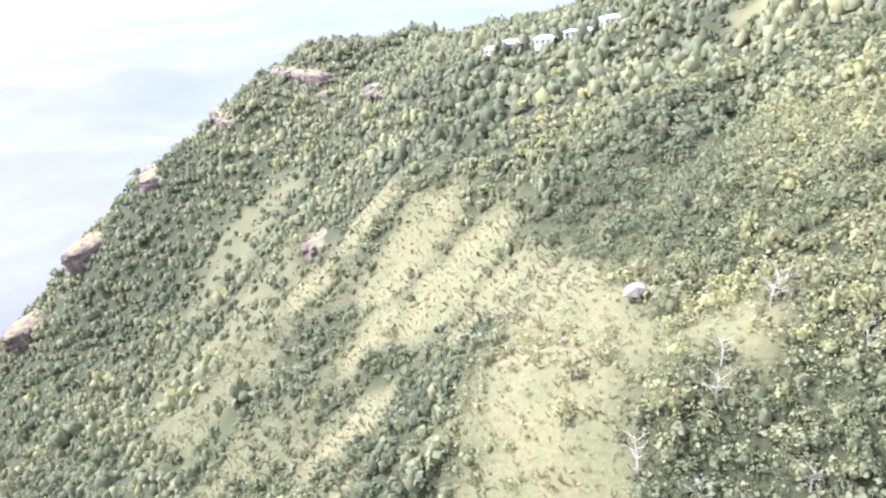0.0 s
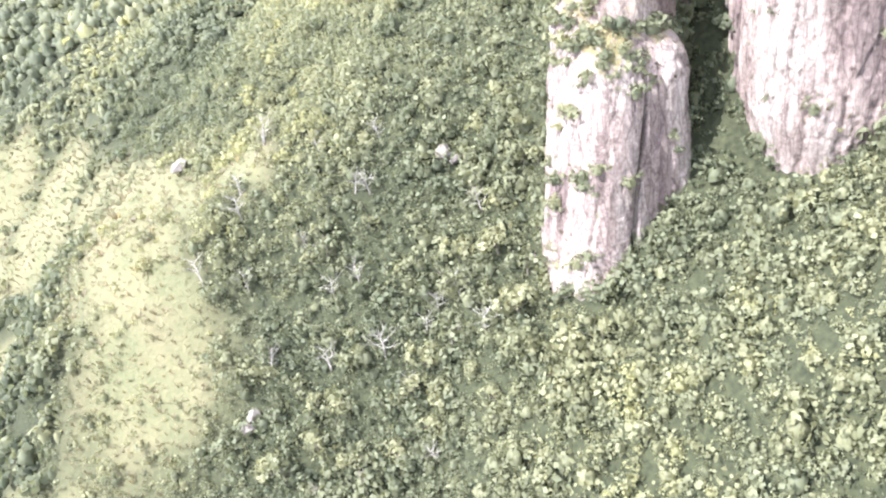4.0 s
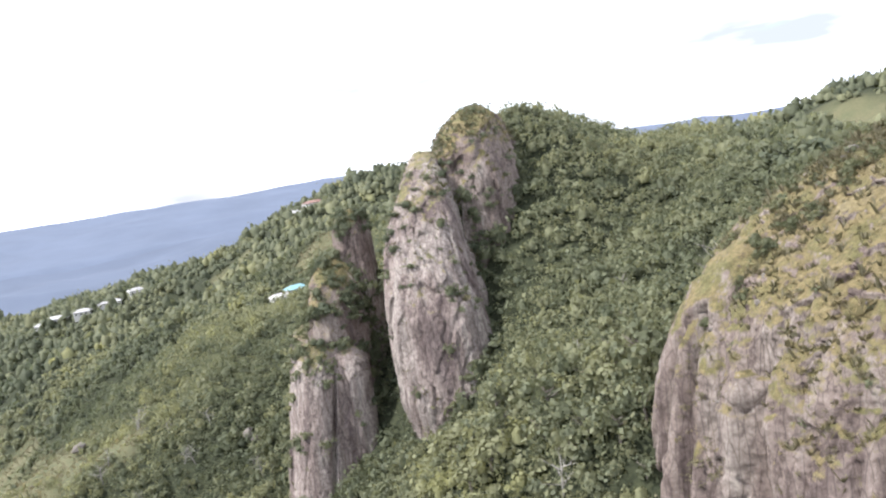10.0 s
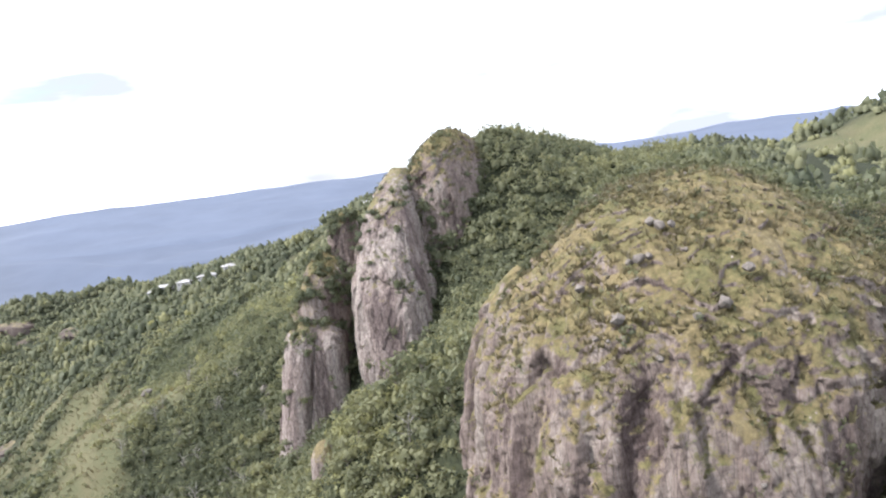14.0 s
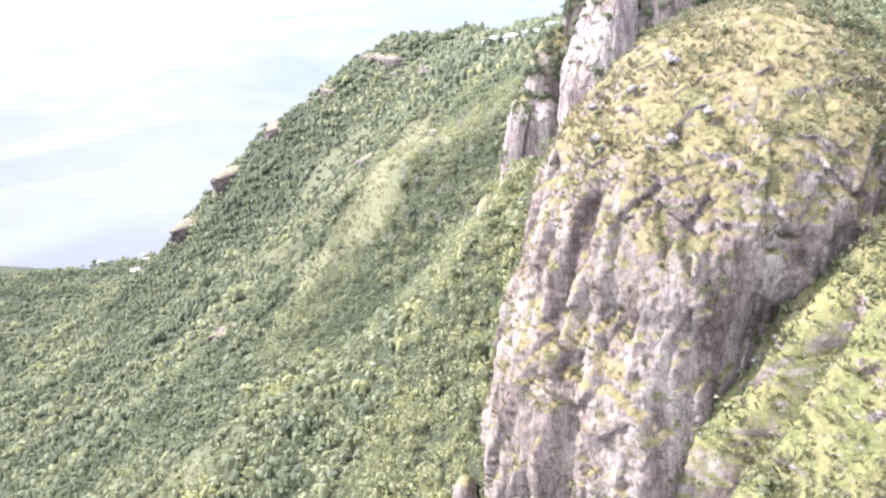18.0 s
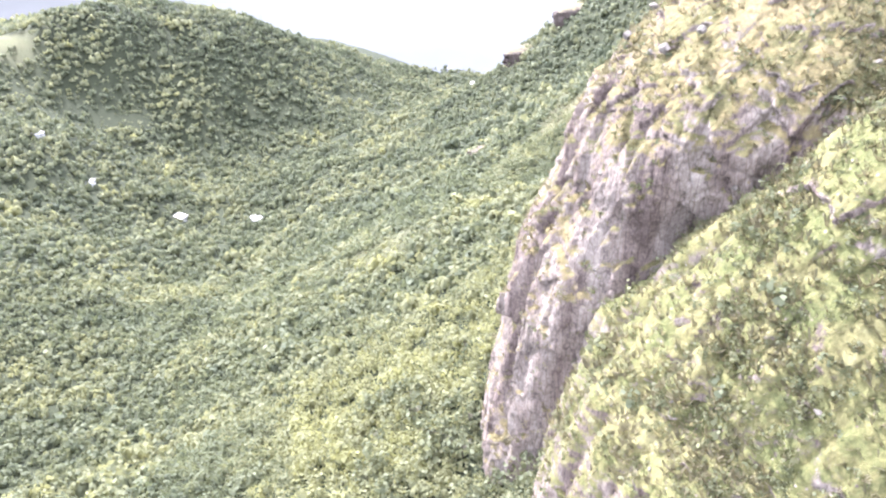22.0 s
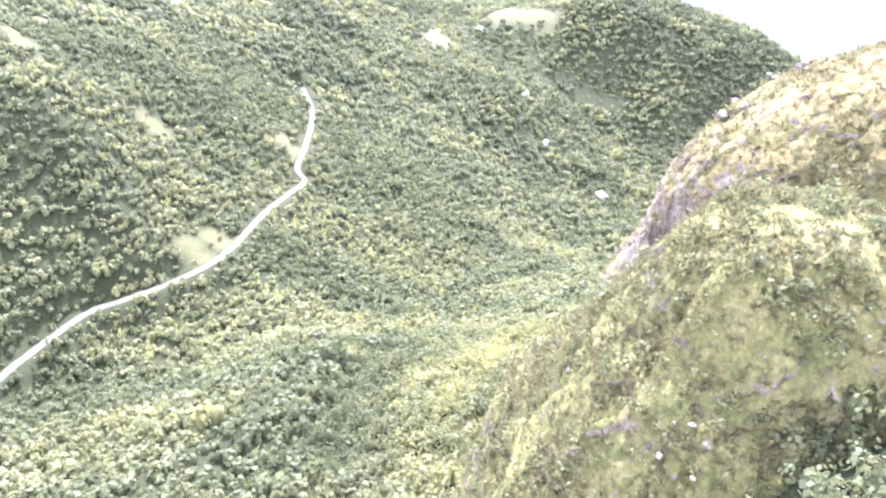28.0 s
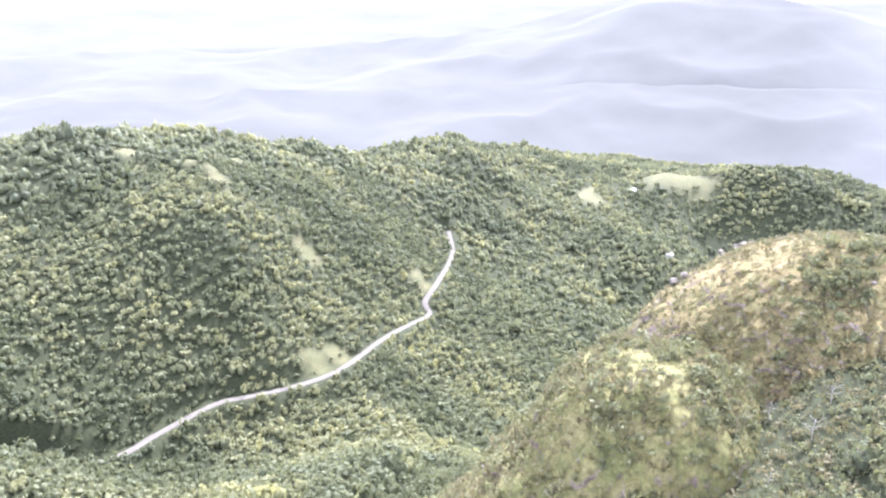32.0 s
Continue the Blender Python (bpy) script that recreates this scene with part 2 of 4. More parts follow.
ROCK = rock_material("weathered_rock", 0.19, (0.72, 0.685, 0.65), (0.98, 0.94, 0.9))
GRASSY_ROCK = rock_material("grassy_rock", -0.05, (0.78, 0.74, 0.7), (0.96, 1.04, 0.88))
BARE_ROCK = rock_material("bare_rock", 0.4, (0.83, 0.81, 0.79))

# ---- landform: crest, spur and valley lines, in whole metres ----
CREST = [(78, 165, 214), (100, 200, 206), (110, 162, 200), (124, 116, 199), (112, 85, 184), (122, 50, 190), (135, 40, 190), (152, 40, 186), (145, 56, 186), (165, 75, 180), (175, 44, 182), (192, 12, 167), (230, 60, 176), (170, 220, 196), (200, 120, 182), (123, 213, 199)]
EAST_HILL = [(200, 420, 165), (330, 500, 150), (325, 630, 100), (120, 330, 178), (110, 520, 160), (330, 200, 182), (320, 60, 160), (330, -150, 120), (325, -400, 110), (60, 640, 140), (316, 338, 212), (268, 317, 204), (225, 312, 195), (196, 248, 196), (242, 278, 185), (193, 222, 188)]
NORTH_SPUR = [(30, 240, 178), (-10, 250, 160), (-20, 445, 190), (27, 480, 204), (-71, 390, 158), (-166, 433, 150), (-95, 318, 141), (-150, 330, 132), (-40, 300, 160), (-105, 378, 137), (-146, 526, 148)]
WEST_RIDGE = [(-284, 475, 117), (-422, 587, 102), (-498, 622, 121), (-590, 560, 50), (-636, 505, 12), (-645, 430, -30), (-660, 350, -85), (-297, 368, 58), (-760, 600, -140)]
WEST_SLOPE = [(40, 175, 178), (0, 180, 150), (-13, 155, 133), (-31, 175, 141), (-54, 176, 134), (-79, 187, 126), (-103, 193, 117), (-108, 180, 111), (-45, 146, 120), (-20, 131, 112), (8, 112, 124), (-63, 126, 98), (-86, 137, 100), (3, 109, 119), (22, 111, 130), (-5, 125, 119), (31, 112, 132), (48, 95, 142), (60, 104, 160), (70, 116, 176), (80, 136, 194), (90, 150, 203), (-169, 278, 94), (-156, 196, 73), (-244, 304, 66)]
GULLY = [(84, 121, 181), (109, 127, 182), (69, 76, 160), (62, 65, 157), (76, 55, 162), (54, 58, 152), (35, 62, 141), (95, 60, 172), (36, 28, 95), (-37, 67, 74)]
FOOT = [(70, 3, 100), (55, -20, 79), (86, -30, 87), (102, -52, 86), (112, -16, 98), (22, 3, 85), (17, -35, 60), (4, -24, 61), (-58, 20, 61), (75, -83, 73), (140, -45, 92), (175, -35, 104), (210, -10, 128), (132, -142, 73), (200, -100, 90)]
BASIN = [(-128, 4, 14), (-188, 119, 28), (-231, -47, -53), (7, -91, 36), (-34, -179, 12), (12, -162, 25), (49, -147, 46), (62, -174, 37), (-98, -158, -6), (-142, -185, -4), (-189, -131, -34), (-280, -120, -65), (-316, -195, -33), (-237, -206, -3), (12, -235, 37), (-49, -229, 34)]
VALLEY = [(-454, -17, -132), (-477, -87, -124), (-500, 67, -111), (-502, -162, -76), (-558, -198, -42), (-647, 23, -155), (-756, 334, -165), (-524, 376, -58), (-740, -320, -4), (-690, -440, 15), (-820, -420, -5), (-845, -260, -12), (-640, -480, 30), (-698, -160, -79), (-465, -316, -15), (-540, -500, 50),
          (-575, -526, 72), (-493, -466, 80), (-545, -565, 42), (-615, -490, 28), (-657, -375, -10), (-768, -255, 4), (-790, -200, 8), (-826, -141, 4), (-860, -30, -28), (-885, 78, -58), (-920, 170, -110), (-1000, -180, -20), (-1010, 0, -45), (-1060, -330, -50), (-930, -430, -30), (-1080, 10, -100), (-1140, -150, -60), (-1140, -500, -60), (-1000, 334, -185), (-1000, 600, -195), (-1120, 180, -140)]
SOUTH_HILL = [(33, -248, 32), (-140, -246, 20), (-244, -299, 24), (107, -240, 31), (-17, -293, 76), (-74, -296, 71), (-40, -334, 118), (-46, -365, 124), (-133, -344, 94), (20, -405, 140), (42, -461, 149), (-18, -490, 152), (-95, -475, 136), (-203, -461, 114), (-230, -486, 114), (-170, -515, 122), (-315, -455, 84), (138, -292, 72), (-20, -520, 140), (-200, -518, 92), (110, -518, 118), (-350, -515, 66), (260, -518, 90)]
LINES = np.array(CREST + EAST_HILL + NORTH_SPUR + WEST_RIDGE + WEST_SLOPE + GULLY + FOOT + BASIN + VALLEY + SOUTH_HILL, float)


def thin_plate(known):
    """A smooth sheet stretched over the landform lines."""
    p = known[:, :2] / 100
    d = np.linalg.norm(p[:, None] - p[None], axis=-1)
    k = np.where(d > 0, d * d * np.log(np.maximum(d, 1e-9)), 0.0) + 0.02 * np.eye(len(p))
    q = np.c_[np.ones(len(p)), p]
    a = np.block([[k, q], [q.T, np.zeros((3, 3))]])
    w = np.linalg.solve(a, np.r_[known[:, 2], 0, 0, 0])

    def height(x, y):
        x, y = np.asarray(x, float), np.asarray(y, float)
        out = w[-3] + w[-2] * x / 100 + w[-1] * y / 100
        for (px, py), c in zip(p, w):
            r2 = (x / 100 - px) ** 2 + (y / 100 - py) ** 2
            out = out + c * 0.5 * r2 * np.log(np.maximum(r2, 1e-12))
        return out

    return height


SHEET = thin_plate(LINES)


# a narrow road climbs round the foot of the southern hill
ROAD = [(150, -275, 36), (109, -259, 33), (84, -259, 33), (49, -257, 34), (33, -248, 34), (12, -234, 35), (-19, -227, 34), (-71, -235, 32), (-110, -242, 26), (-140, -248, 21), (-149, -258, 26), (-181, -269, 29), (-258, -307, 23), (-300, -340, 30)]


def spline(points, per=14):
    p = np.array([points[0], *points, points[-1]], float)
    out = []
    for a, b, c, d in zip(p, p[1:], p[2:], p[3:]):
        t = np.linspace(0, 1, per, endpoint=False)[:, None]
        out.append(0.5 * (2 * b + (c - a) * t + (2 * a - 5 * b + 4 * c - d) * t**2 + (3 * b - a - 3 * c + d) * t**3))
    return np.concatenate(out)


ROAD_LINE = spline(ROAD)


def road_offset(x, y):
    """Distance from the road's middle, and the road's height there."""
    best, level = np.full(np.shape(x), 1e9), np.zeros(np.shape(x))
    for px, py, pz in ROAD_LINE:
        d = np.hypot(x - px, y - py)
        level = np.where(d < best, pz, level)
        best = np.minimum(best, d)
    return best, level


# open grass: middle and reach of each meadow
MEADOWS = [(-88, 145, 20), (-90, 170, 22), (-100, 195, 24), (-125, 225, 26), (-160, 258, 26), (-130, 130, 13), (-150, 165, 15), (-172, 210, 18), (-190, 250, 15), (-195, 290, 22), (-240, 325, 20), (-262, 295, 16), (-108, 118, 12), (-60, 172, 8), (0, 303, 22), (-75, 404, 14),
           (-138, -5, 12), (-79, -308, 9), (-14, -399, 8), (-49, -394, 9), (-100, -412, 10), (-54, -368, 7), (-51, -350, 7), (-770, -255, 46), (-745, -285, 20), (-650, -345, 24), (-76, -407, 7), (-62, -390, 6), (-58, -378, 6), (-570, -445, 16), (242, 278, 34), (215, 262, 26), (-12, -238, 8), (-28, -238, 8), (-165, -275, 9), (-20, -420, 10)]


# scrubland, half open
SCRUBLAND = [(-230, 215, 26), (-290, 250, 34), (-225, 160, 20), (-340, 320, 48), (-275, 300, 40), (-180, 130, 26), (-60, 10, 16), (-420, 420, 50), (-80, 4, 12)]


def meadow(x, y):
    """1 in open grass, 0 in the forest."""
    x, y = np.asarray(x, float), np.asarray(y, float)
    wob = 10 * fbm(x / 22, y / 22, 0.5, 3, 61)
    best = np.full(x.shape, -9.0)
    for mx_, my_, reach in MEADOWS:
        best = np.maximum(best, (reach + wob * min(1, reach / 22) - np.hypot(x - mx_, y - my_)) / (5 + reach * 0.45))
    half = np.full(x.shape, -9.0)
    for mx_, my_, reach in SCRUBLAND:
        half = np.maximum(half, (reach + 2 * wob - np.hypot(x - mx_, y - my_)) / (10 + reach * 0.4))
    return np.maximum(np.clip(best + 0.45, 0, 1), 0.6 * np.clip(half + 0.4, 0, 1))


def ground_height(x, y):
    x, y = np.asarray(x, float), np.asarray(y, float)
    # inside the lines the sheet holds; far outside it gives way to rolling low country
    ox = np.maximum(np.maximum(-1150 - x, x - 330), 0)
    oy = np.maximum(np.maximum(-520 - y, y - 640), 0)
    off = np.hypot(ox, oy)
    near = SHEET(np.clip(x, -1150, 330), np.clip(y, -520, 640))
    far = -270 + 50 * fbm(x / 700, y / 700, 0.3, 4, 5)
    far = far + 210 * np.clip((x - 150) / 500, 0, 1)
    k = np.clip(off / 500, 0, 1)
    k = k * k * (3 - 2 * k)
    z = near * (1 - k) + far * k
    z = z + 5.0 * fbm(x / 55, y / 55, 0.0, 4, 2) + 0.8 * fbm(x / 9, y / 9, 0.0, 3, 3)
    d, level = road_offset(x, y)
    r = np.clip((d - 4) / 9, 0, 1)
    r = r * r * (3 - 2 * r)
    return level * (1 - r) + z * r


def mesh_from(name, verts, quads, mat, smooth=True):
    me = bpy.data.meshes.new(name)
    verts, quads = np.asarray(verts, np.float32), np.asarray(quads, np.int32)
    n, k = quads.shape
    me.vertices.add(len(verts))
    me.vertices.foreach_set("co", verts.ravel())
    me.loops.add(n * k)
    me.loops.foreach_set("vertex_index", quads.ravel())
    me.polygons.add(n)
    me.polygons.foreach_set("loop_start", np.arange(0, n * k, k, dtype=np.int32))
    me.polygons.foreach_set("loop_total", np.full(n, k, np.int32))
    me.materials.append(mat)
    me.update(calc_edges=True)
    if smooth:
        me.polygons.foreach_set("use_smooth", np.ones(n, bool))
    return me


def stretched(lo, hi, step, reach, count):
    """Even steps from lo to hi, and growing ones out to reach on both sides."""
    inner = np.arange(lo, hi + step, step)
    grow = np.geomspace(1, reach / step, count).cumsum()
    grow = grow / grow[-1] * reach
    return np.r_[(lo - grow)[::-1], inner, inner[-1] + grow]


def sheet_quads(rows, cols):
    i = np.arange(rows * cols).reshape(rows, cols)
    return np.stack([i[:-1, :-1], i[:-1, 1:], i[1:, 1:], i[1:, :-1]], -1).reshape(-1, 4)


gx, gy = stretched(-330, 300, 3.4, 4200, 64), stretched(-420, 480, 3.4, 4200, 64)
mx, my = np.meshgrid(gx, gy)
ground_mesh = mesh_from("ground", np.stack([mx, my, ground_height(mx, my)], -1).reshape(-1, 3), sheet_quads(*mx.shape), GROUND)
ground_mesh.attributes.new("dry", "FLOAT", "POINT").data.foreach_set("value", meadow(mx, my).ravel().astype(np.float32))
ground = tagged(new("ground", ground_mesh), "steep mountainside of dry yellow grass, with soil under the trees painted darker as shade", "ground", kind="structure")

# ---- rock masses ----
ROCKS = []


def worley(x, y, z, seed):
    """Cells of broken rock: the cell's own number from 0 to 1, how near its joint is, and the slant of its face."""
    ix, iy, iz = (np.floor(v).astype(np.int64) for v in (x, y, z))
    f1, f2, own, slant = np.full(x.shape, 9.0), np.full(x.shape, 9.0), np.zeros(x.shape), np.zeros(x.shape)
    for dx in (-1, 0, 1):
        for dy in (-1, 0, 1):
            for dz in (-1, 0, 1):
                cx, cy, cz = ix + dx, iy + dy, iz + dz
                ha, hb, hc = (hashed(cx, cy, cz, seed + k) for k in range(3))
                ax, ay, az = cx + ha - x, cy + hb - y, cz + hc - z
                d = np.sqrt(ax * ax + ay * ay + az * az)
                nearer = d < f1
                f2 = np.where(nearer, f1, np.minimum(f2, d))
                own = np.where(nearer, (ha * 7.31 + hb * 3.77) % 1, own)
                slant = np.where(nearer, (hb - 0.5) * ax + (hc - 0.5) * ay + (ha - 0.5) * az, slant)
                f1 = np.minimum(f1, d)
    return own, f2 - f1, slant


def bump_at(value, middle, reach):
    """1 at the middle, falling to 0 at the reach."""
    return np.clip(1 - np.abs(value - middle) / reach, 0, 1) ** 2 * (3 - 2 * np.clip(1 - np.abs(value - middle) / reach, 0, 1))


def rock_mass(name, label, centre, axes, turn, z_base, z_rim, z_top, rim=0.82, power=2.6, lean=(0.0, 0.0), rough=1.0, seed=1, steps=(220, 130), flares=(), clefts=(), share=0.62, square=1.0, tilt=(0.0, 0.0), waist=(), mat=None):
    """A rock tower: a jointed wall from z_base up to the rim, and a rounded cap over it.
    flares: angle, width, metres by which the foot stands out. clefts: angle, width, depth, lowest and highest z, slant. waist: z, factor on the girth, metres east and north of the middle."""
    na, nv = steps
    ang = np.linspace(0, 2 * np.pi, na, endpoint=False)
    ca, sa = np.cos(ang), np.sin(ang)
    r = (np.abs(ca / axes[0]) ** power + np.abs(sa / axes[1]) ** power) ** (-1 / power)
    v = np.linspace(0, 1, nv)
    wall, cap = np.clip(v / share, 0, 1), np.clip((v - share) / (1 - share), 0, 1)
    bend = np.sin(cap * np.pi / 2) ** square
    p = (1.08 - (1.08 - rim - 0.1) * wall**1.6) * np.maximum(np.cos(cap * np.pi / 2), 0) ** 0.85 + 1e-3
    z = z_base + (z_rim - z_base) * wall + (z_top - z_rim) * bend
    ct, st = math.cos(radians(turn)), math.sin(radians(turn))
    foot = 0.0
    deg = (np.degrees(ang) + turn)[None]
    for at, width, out in flares:
        foot = foot + out * np.exp(-((((deg - at + 180) % 360 - 180) / width) ** 2))
    reach = (r[None] + foot * (1 - wall)[:, None]) * p[:, None]
    lx, ly = reach * ca[None], reach * sa[None]
    zz = np.broadcast_to(z[:, None], lx.shape).copy()
    h = (zz - z_base) / (z_top - z_base)
    shift = (0.0, 0.0)
    if waist:
        zs, girth, east, north = np.array(waist, float).T
        lx, ly = lx * np.interp(zz, zs, girth), ly * np.interp(zz, zs, girth)
        shift = np.interp(zz, zs, east), np.interp(zz, zs, north)
    ox, oy = lx * ct - ly * st, lx * st + ly * ct
    x, y = centre[0] + ox + lean[0] * h + shift[0], centre[1] + oy + lean[1] * h + shift[1]
    zz = zz + (tilt[0] * ox / axes[0] + tilt[1] * oy / axes[1]) * h
    rr = np.hypot(ox, oy) + 1e-6
    steep = (1 - cap)[:, None] ** 0.5
    wx, wy = x + 1.4 * value_noise(x / 8, y / 8, zz / 30, seed + 40), y + 1.4 * value_noise(x / 8, y / 8, zz / 30, seed + 41)
    big, joint, big_slant = worley(wx / 9, wy / 9, zz / 60, seed)
    small, crack, small_slant = worley(wx / 3.0, wy / 3.0, zz / 16, seed + 5)
    chip, seam, chip_slant = worley(wx / 1.2, wy / 1.2, zz / 3.6, seed + 9)
    lump = fbm(x / 8, y / 8, zz / 10, 4, seed + 3, 0.5)
    off = 2.0 * (big - 0.5) + 1.6 * big_slant - 0.45 * np.clip(0.08 - joint, 0, 1) / 0.08
    off = off + 1.1 * (small - 0.5) + 1.2 * small_slant - 0.4 * np.clip(0.08 - crack, 0, 1) / 0.08
    off = (off + 0.4 * (chip - 0.5) + 0.5 * chip_slant - 0.25 * np.clip(0.1 - seam, 0, 1) / 0.1) * steep * rough + (0.75 - 0.45 * steep) * lump
    for at, width, depth, low, high, sway in clefts:
        swerve = (deg - at - sway * (zz - low) / (high - low) + 3 * value_noise(zz / 24, at, 0, seed) + 180) % 360 - 180
        off = off - depth * bump_at(swerve, 0, width) * np.clip((zz - low) / 6, 0, 1) * np.clip((high - zz) / max(5, 1.6 * depth), 0, 1)
    fade = np.clip(rr / 6, 0, 1)
    x, y = x + ox / rr * off * fade, y + oy / rr * off * fade
    zz = zz + (0.6 * lump + 0.15 * (small - 0.5) + 0.14 * (chip - 0.5)) * (0.2 + 0.8 * cap[:, None])
    verts = np.stack([x, y, zz], -1).reshape(-1, 3)
    i = np.arange(nv * na).reshape(nv, na)
    j = np.roll(i, -1, 1)
    quads = np.stack([i[:-1], j[:-1], j[1:], i[1:]], -1).reshape(-1, 4)
    ob = tagged(new(name, mesh_from(name, verts, quads, mat or ROCK, smooth=False)), label, "rock", kind="structure")
    ROCKS.append((np.array(centre) + np.array(lean) * 0.4, axes, turn, power, verts, quads))
    return ob


rock_mass("rock_dome", "tall grey rock dome with a cracked cliff and a dry grass top", (114.6, 35.6), (35.4, 39.4), 0, 84, 161.4, 199.5, 0.82, 2.05, seed=11, steps=(600, 320), share=0.5, tilt=(0, 3),
          waist=[(84, 0.9, 0, 0), (120, 1.04, 0, 0), (145, 1.16, 0, 0), (165, 1.15, 0, 0), (182, 1.08, 0, 0), (200, 0.85, 0, 0)],
          flares=[(185, 36, 4.6), (225, 36, 10.9), (262, 36, 16.1), (300, 36, 3.8)], clefts=[(287, 21, 11, 92, 174, 8), (240, 5, 2.6, 112, 178, 12), (262, 5, 3, 100, 172, -8), (218, 6, 3.0, 100, 178, 6), (198, 5, 3.0, 110, 178, -5), (178, 5, 3.0, 110, 176, 4), (308, 5, 3, 110, 176, 0)])
rock_mass("rock_dome", "broad rounded rock dome covered in yellow grass and scrub", (159.2, 16.4), (37.9, 34.3), 8, 96, 153.5, 189, 0.8, 2.15, seed=23, steps=(460, 240), rough=0.7, square=1.22,
          waist=[(96, 0.83, 0, 0), (125, 1.04, 0, 0), (145, 1.16, 0, 0), (160, 0.98, 0, 0), (175, 0.79, 0, 0), (190, 0.86, 0, 0)],
          flares=[(210, 36, 12), (255, 36, 15), (305, 36, 12.8), (345, 36, 7)], clefts=[(218, 6, 5, 100, 168, 3), (200, 8, 4, 100, 176, 0), (248, 4, 2, 110, 165, 0)], mat=GRASSY_ROCK)
rock_mass("cliff_slab", "pale grey cliff slab streaked with dark stains", (46, 122), (12, 18), -8, 122, 178, 207, 0.88, 3.8, lean=(3, 8), seed=31, steps=(360, 240), rough=0.6, share=0.66, tilt=(1, 5), mat=BARE_ROCK,
          waist=[(122, 0.62, 5, 0), (138, 0.86, 2.5, 0), (152, 1.0, 1, 0), (172, 0.98, -0.5, 0), (186, 0.86, -1.5, 2), (208, 0.8, 0, 5)])
rock_mass("cliff_slab", "upper cliff slab below the grassy summit", (63, 149), (15, 23), -14, 156, 190, 217, 0.84, 2.3, tilt=(3, 0), seed=35, steps=(320, 190), rough=0.7, share=0.5)
rock_mass("rock_spire", "split grey rock spire with bushes on its top", (14.5, 126), (9.8, 10), 15, 104, 158, 167, 0.85, 4.0, lean=(3, 3), seed=41, steps=(280, 190), rough=0.4, flares=[(200, 55, 6)], clefts=[(246, 4, 2.2, 106, 160, 40)], share=0.8, tilt=(-1, 6), mat=BARE_ROCK)
rock_mass("rock_pinnacle", "slender rock pinnacle overgrown with bushes", (27, 146), (6.0, 8.5), 0, 132, 184, 196, 0.8, 2.4, seed=47, rough=0.4, steps=(140, 100), flares=[(270, 60, 4)])
rock_mass("rock_rib", "overgrown rock rib between the spire and the pinnacle", (21, 138), (9, 15), -20, 126, 166, 183, 0.8, 2.3, seed=49, rough=0.4, steps=(140, 90), tilt=(0, 8))
rock_mass("rock_outcrop", "low grey outcrop among trees below the dome", (71, 1), (3.0, 4.2), 30, 84, 103, 109, 0.7, 2.6, seed=53, rough=1.1, steps=(110, 80))
rock_mass("rock_outcrop", "ochre rock knob with grass above the gully", (36, 68), (3.4, 4.4), 10, 122, 141, 147, 0.75, 2.4, seed=55, rough=0.8, steps=(110, 80))
rock_mass("rock_buttress", "pale rock buttress with ochre grass against the dome", (92, 44), (24, 16), 0, 96, 134, 187, 0.84, 2.2, seed=57, steps=(260, 170), rough=0.9, clefts=[(222, 8, 4, 120, 178, 6), (200, 6, 3, 120, 180, -6), (180, 6, 3, 120, 178, 0)])
RIDGE_ROCK = rock_material("brown_ridge_rock", 0.7, (0.34, 0.315, 0.3))
for ox_, oy_, oa, ob_, turn_, sd in [(-292, 360, 26, 13, 128, 61), (-170, 108, 17, 11, 110, 67), (-486, 604, 62, 20, 150, 71), (-550, 570, 54, 20, 135, 73), (-596, 518, 48, 19, 118, 79), (-626, 456, 46, 18, 100, 83), (-415, 572, 50, 18, 170, 89), (-640, 388, 42, 16, 96, 91), (-345, 528, 36, 15, 140, 93)]:
    floor_z = float(ground_height(ox_, oy_))
    rock_mass("rock_outcrop", "weathered brown rock outcrop on the wooded ridge", (ox_, oy_), (oa, ob_), turn_, floor_z - 34, floor_z - 6, floor_z - 0.5, 0.9, 2.0, seed=sd, rough=2.6, steps=(120, 56), share=0.75, mat=RIDGE_ROCK)


# ---- vegetation ----
rng = np.random.default_rng(7)


def crown(leaves, size, lobes, seed, squash=0.9, spread=0.45):
    """A crown of leaf clumps round a few lobes: corners, quads; about 1 m in radius, standing on z = 0."""
    g = np.random.default_rng(seed)
    mid = g.normal(0, spread, (lobes, 3)) * (1, 1, 0.6) + (0, 0, 0.75)
    mid[0] = (0, 0, 0.8)
    rad = g.uniform(0.34, 0.62, lobes)
    which = g.integers(0, lobes, leaves)
    way = g.normal(0, 1, (leaves, 3))
    way[:, 2] = np.abs(way[:, 2]) * 1.1 - 0.3
    way /= np.linalg.norm(way, axis=1)[:, None]
    at = mid[which] + way * rad[which, None] * g.uniform(0.75, 1.12, (leaves, 1))
    at[:, 2] *= squash
    face = way + g.normal(0, 0.4, (leaves, 3))
    face /= np.linalg.norm(face, axis=1)[:, None]
    side = np.cross(face, g.normal(0, 1, (leaves, 3)))
    side /= np.linalg.norm(side, axis=1)[:, None]
    up = np.cross(face, side)
    half = size * g.uniform(0.6, 1.4, (leaves, 1))
    long = g.uniform(0.55, 1.0, (leaves, 1))
    fold = face * half * g.uniform(-0.3, 0.4, (leaves, 1))
    corners = np.stack([at - side * half, at - up * half * long + fold, at + side * half, at + up * half * long + fold], 1)
    return corners.reshape(-1, 3), np.arange(leaves * 4).reshape(-1, 4)


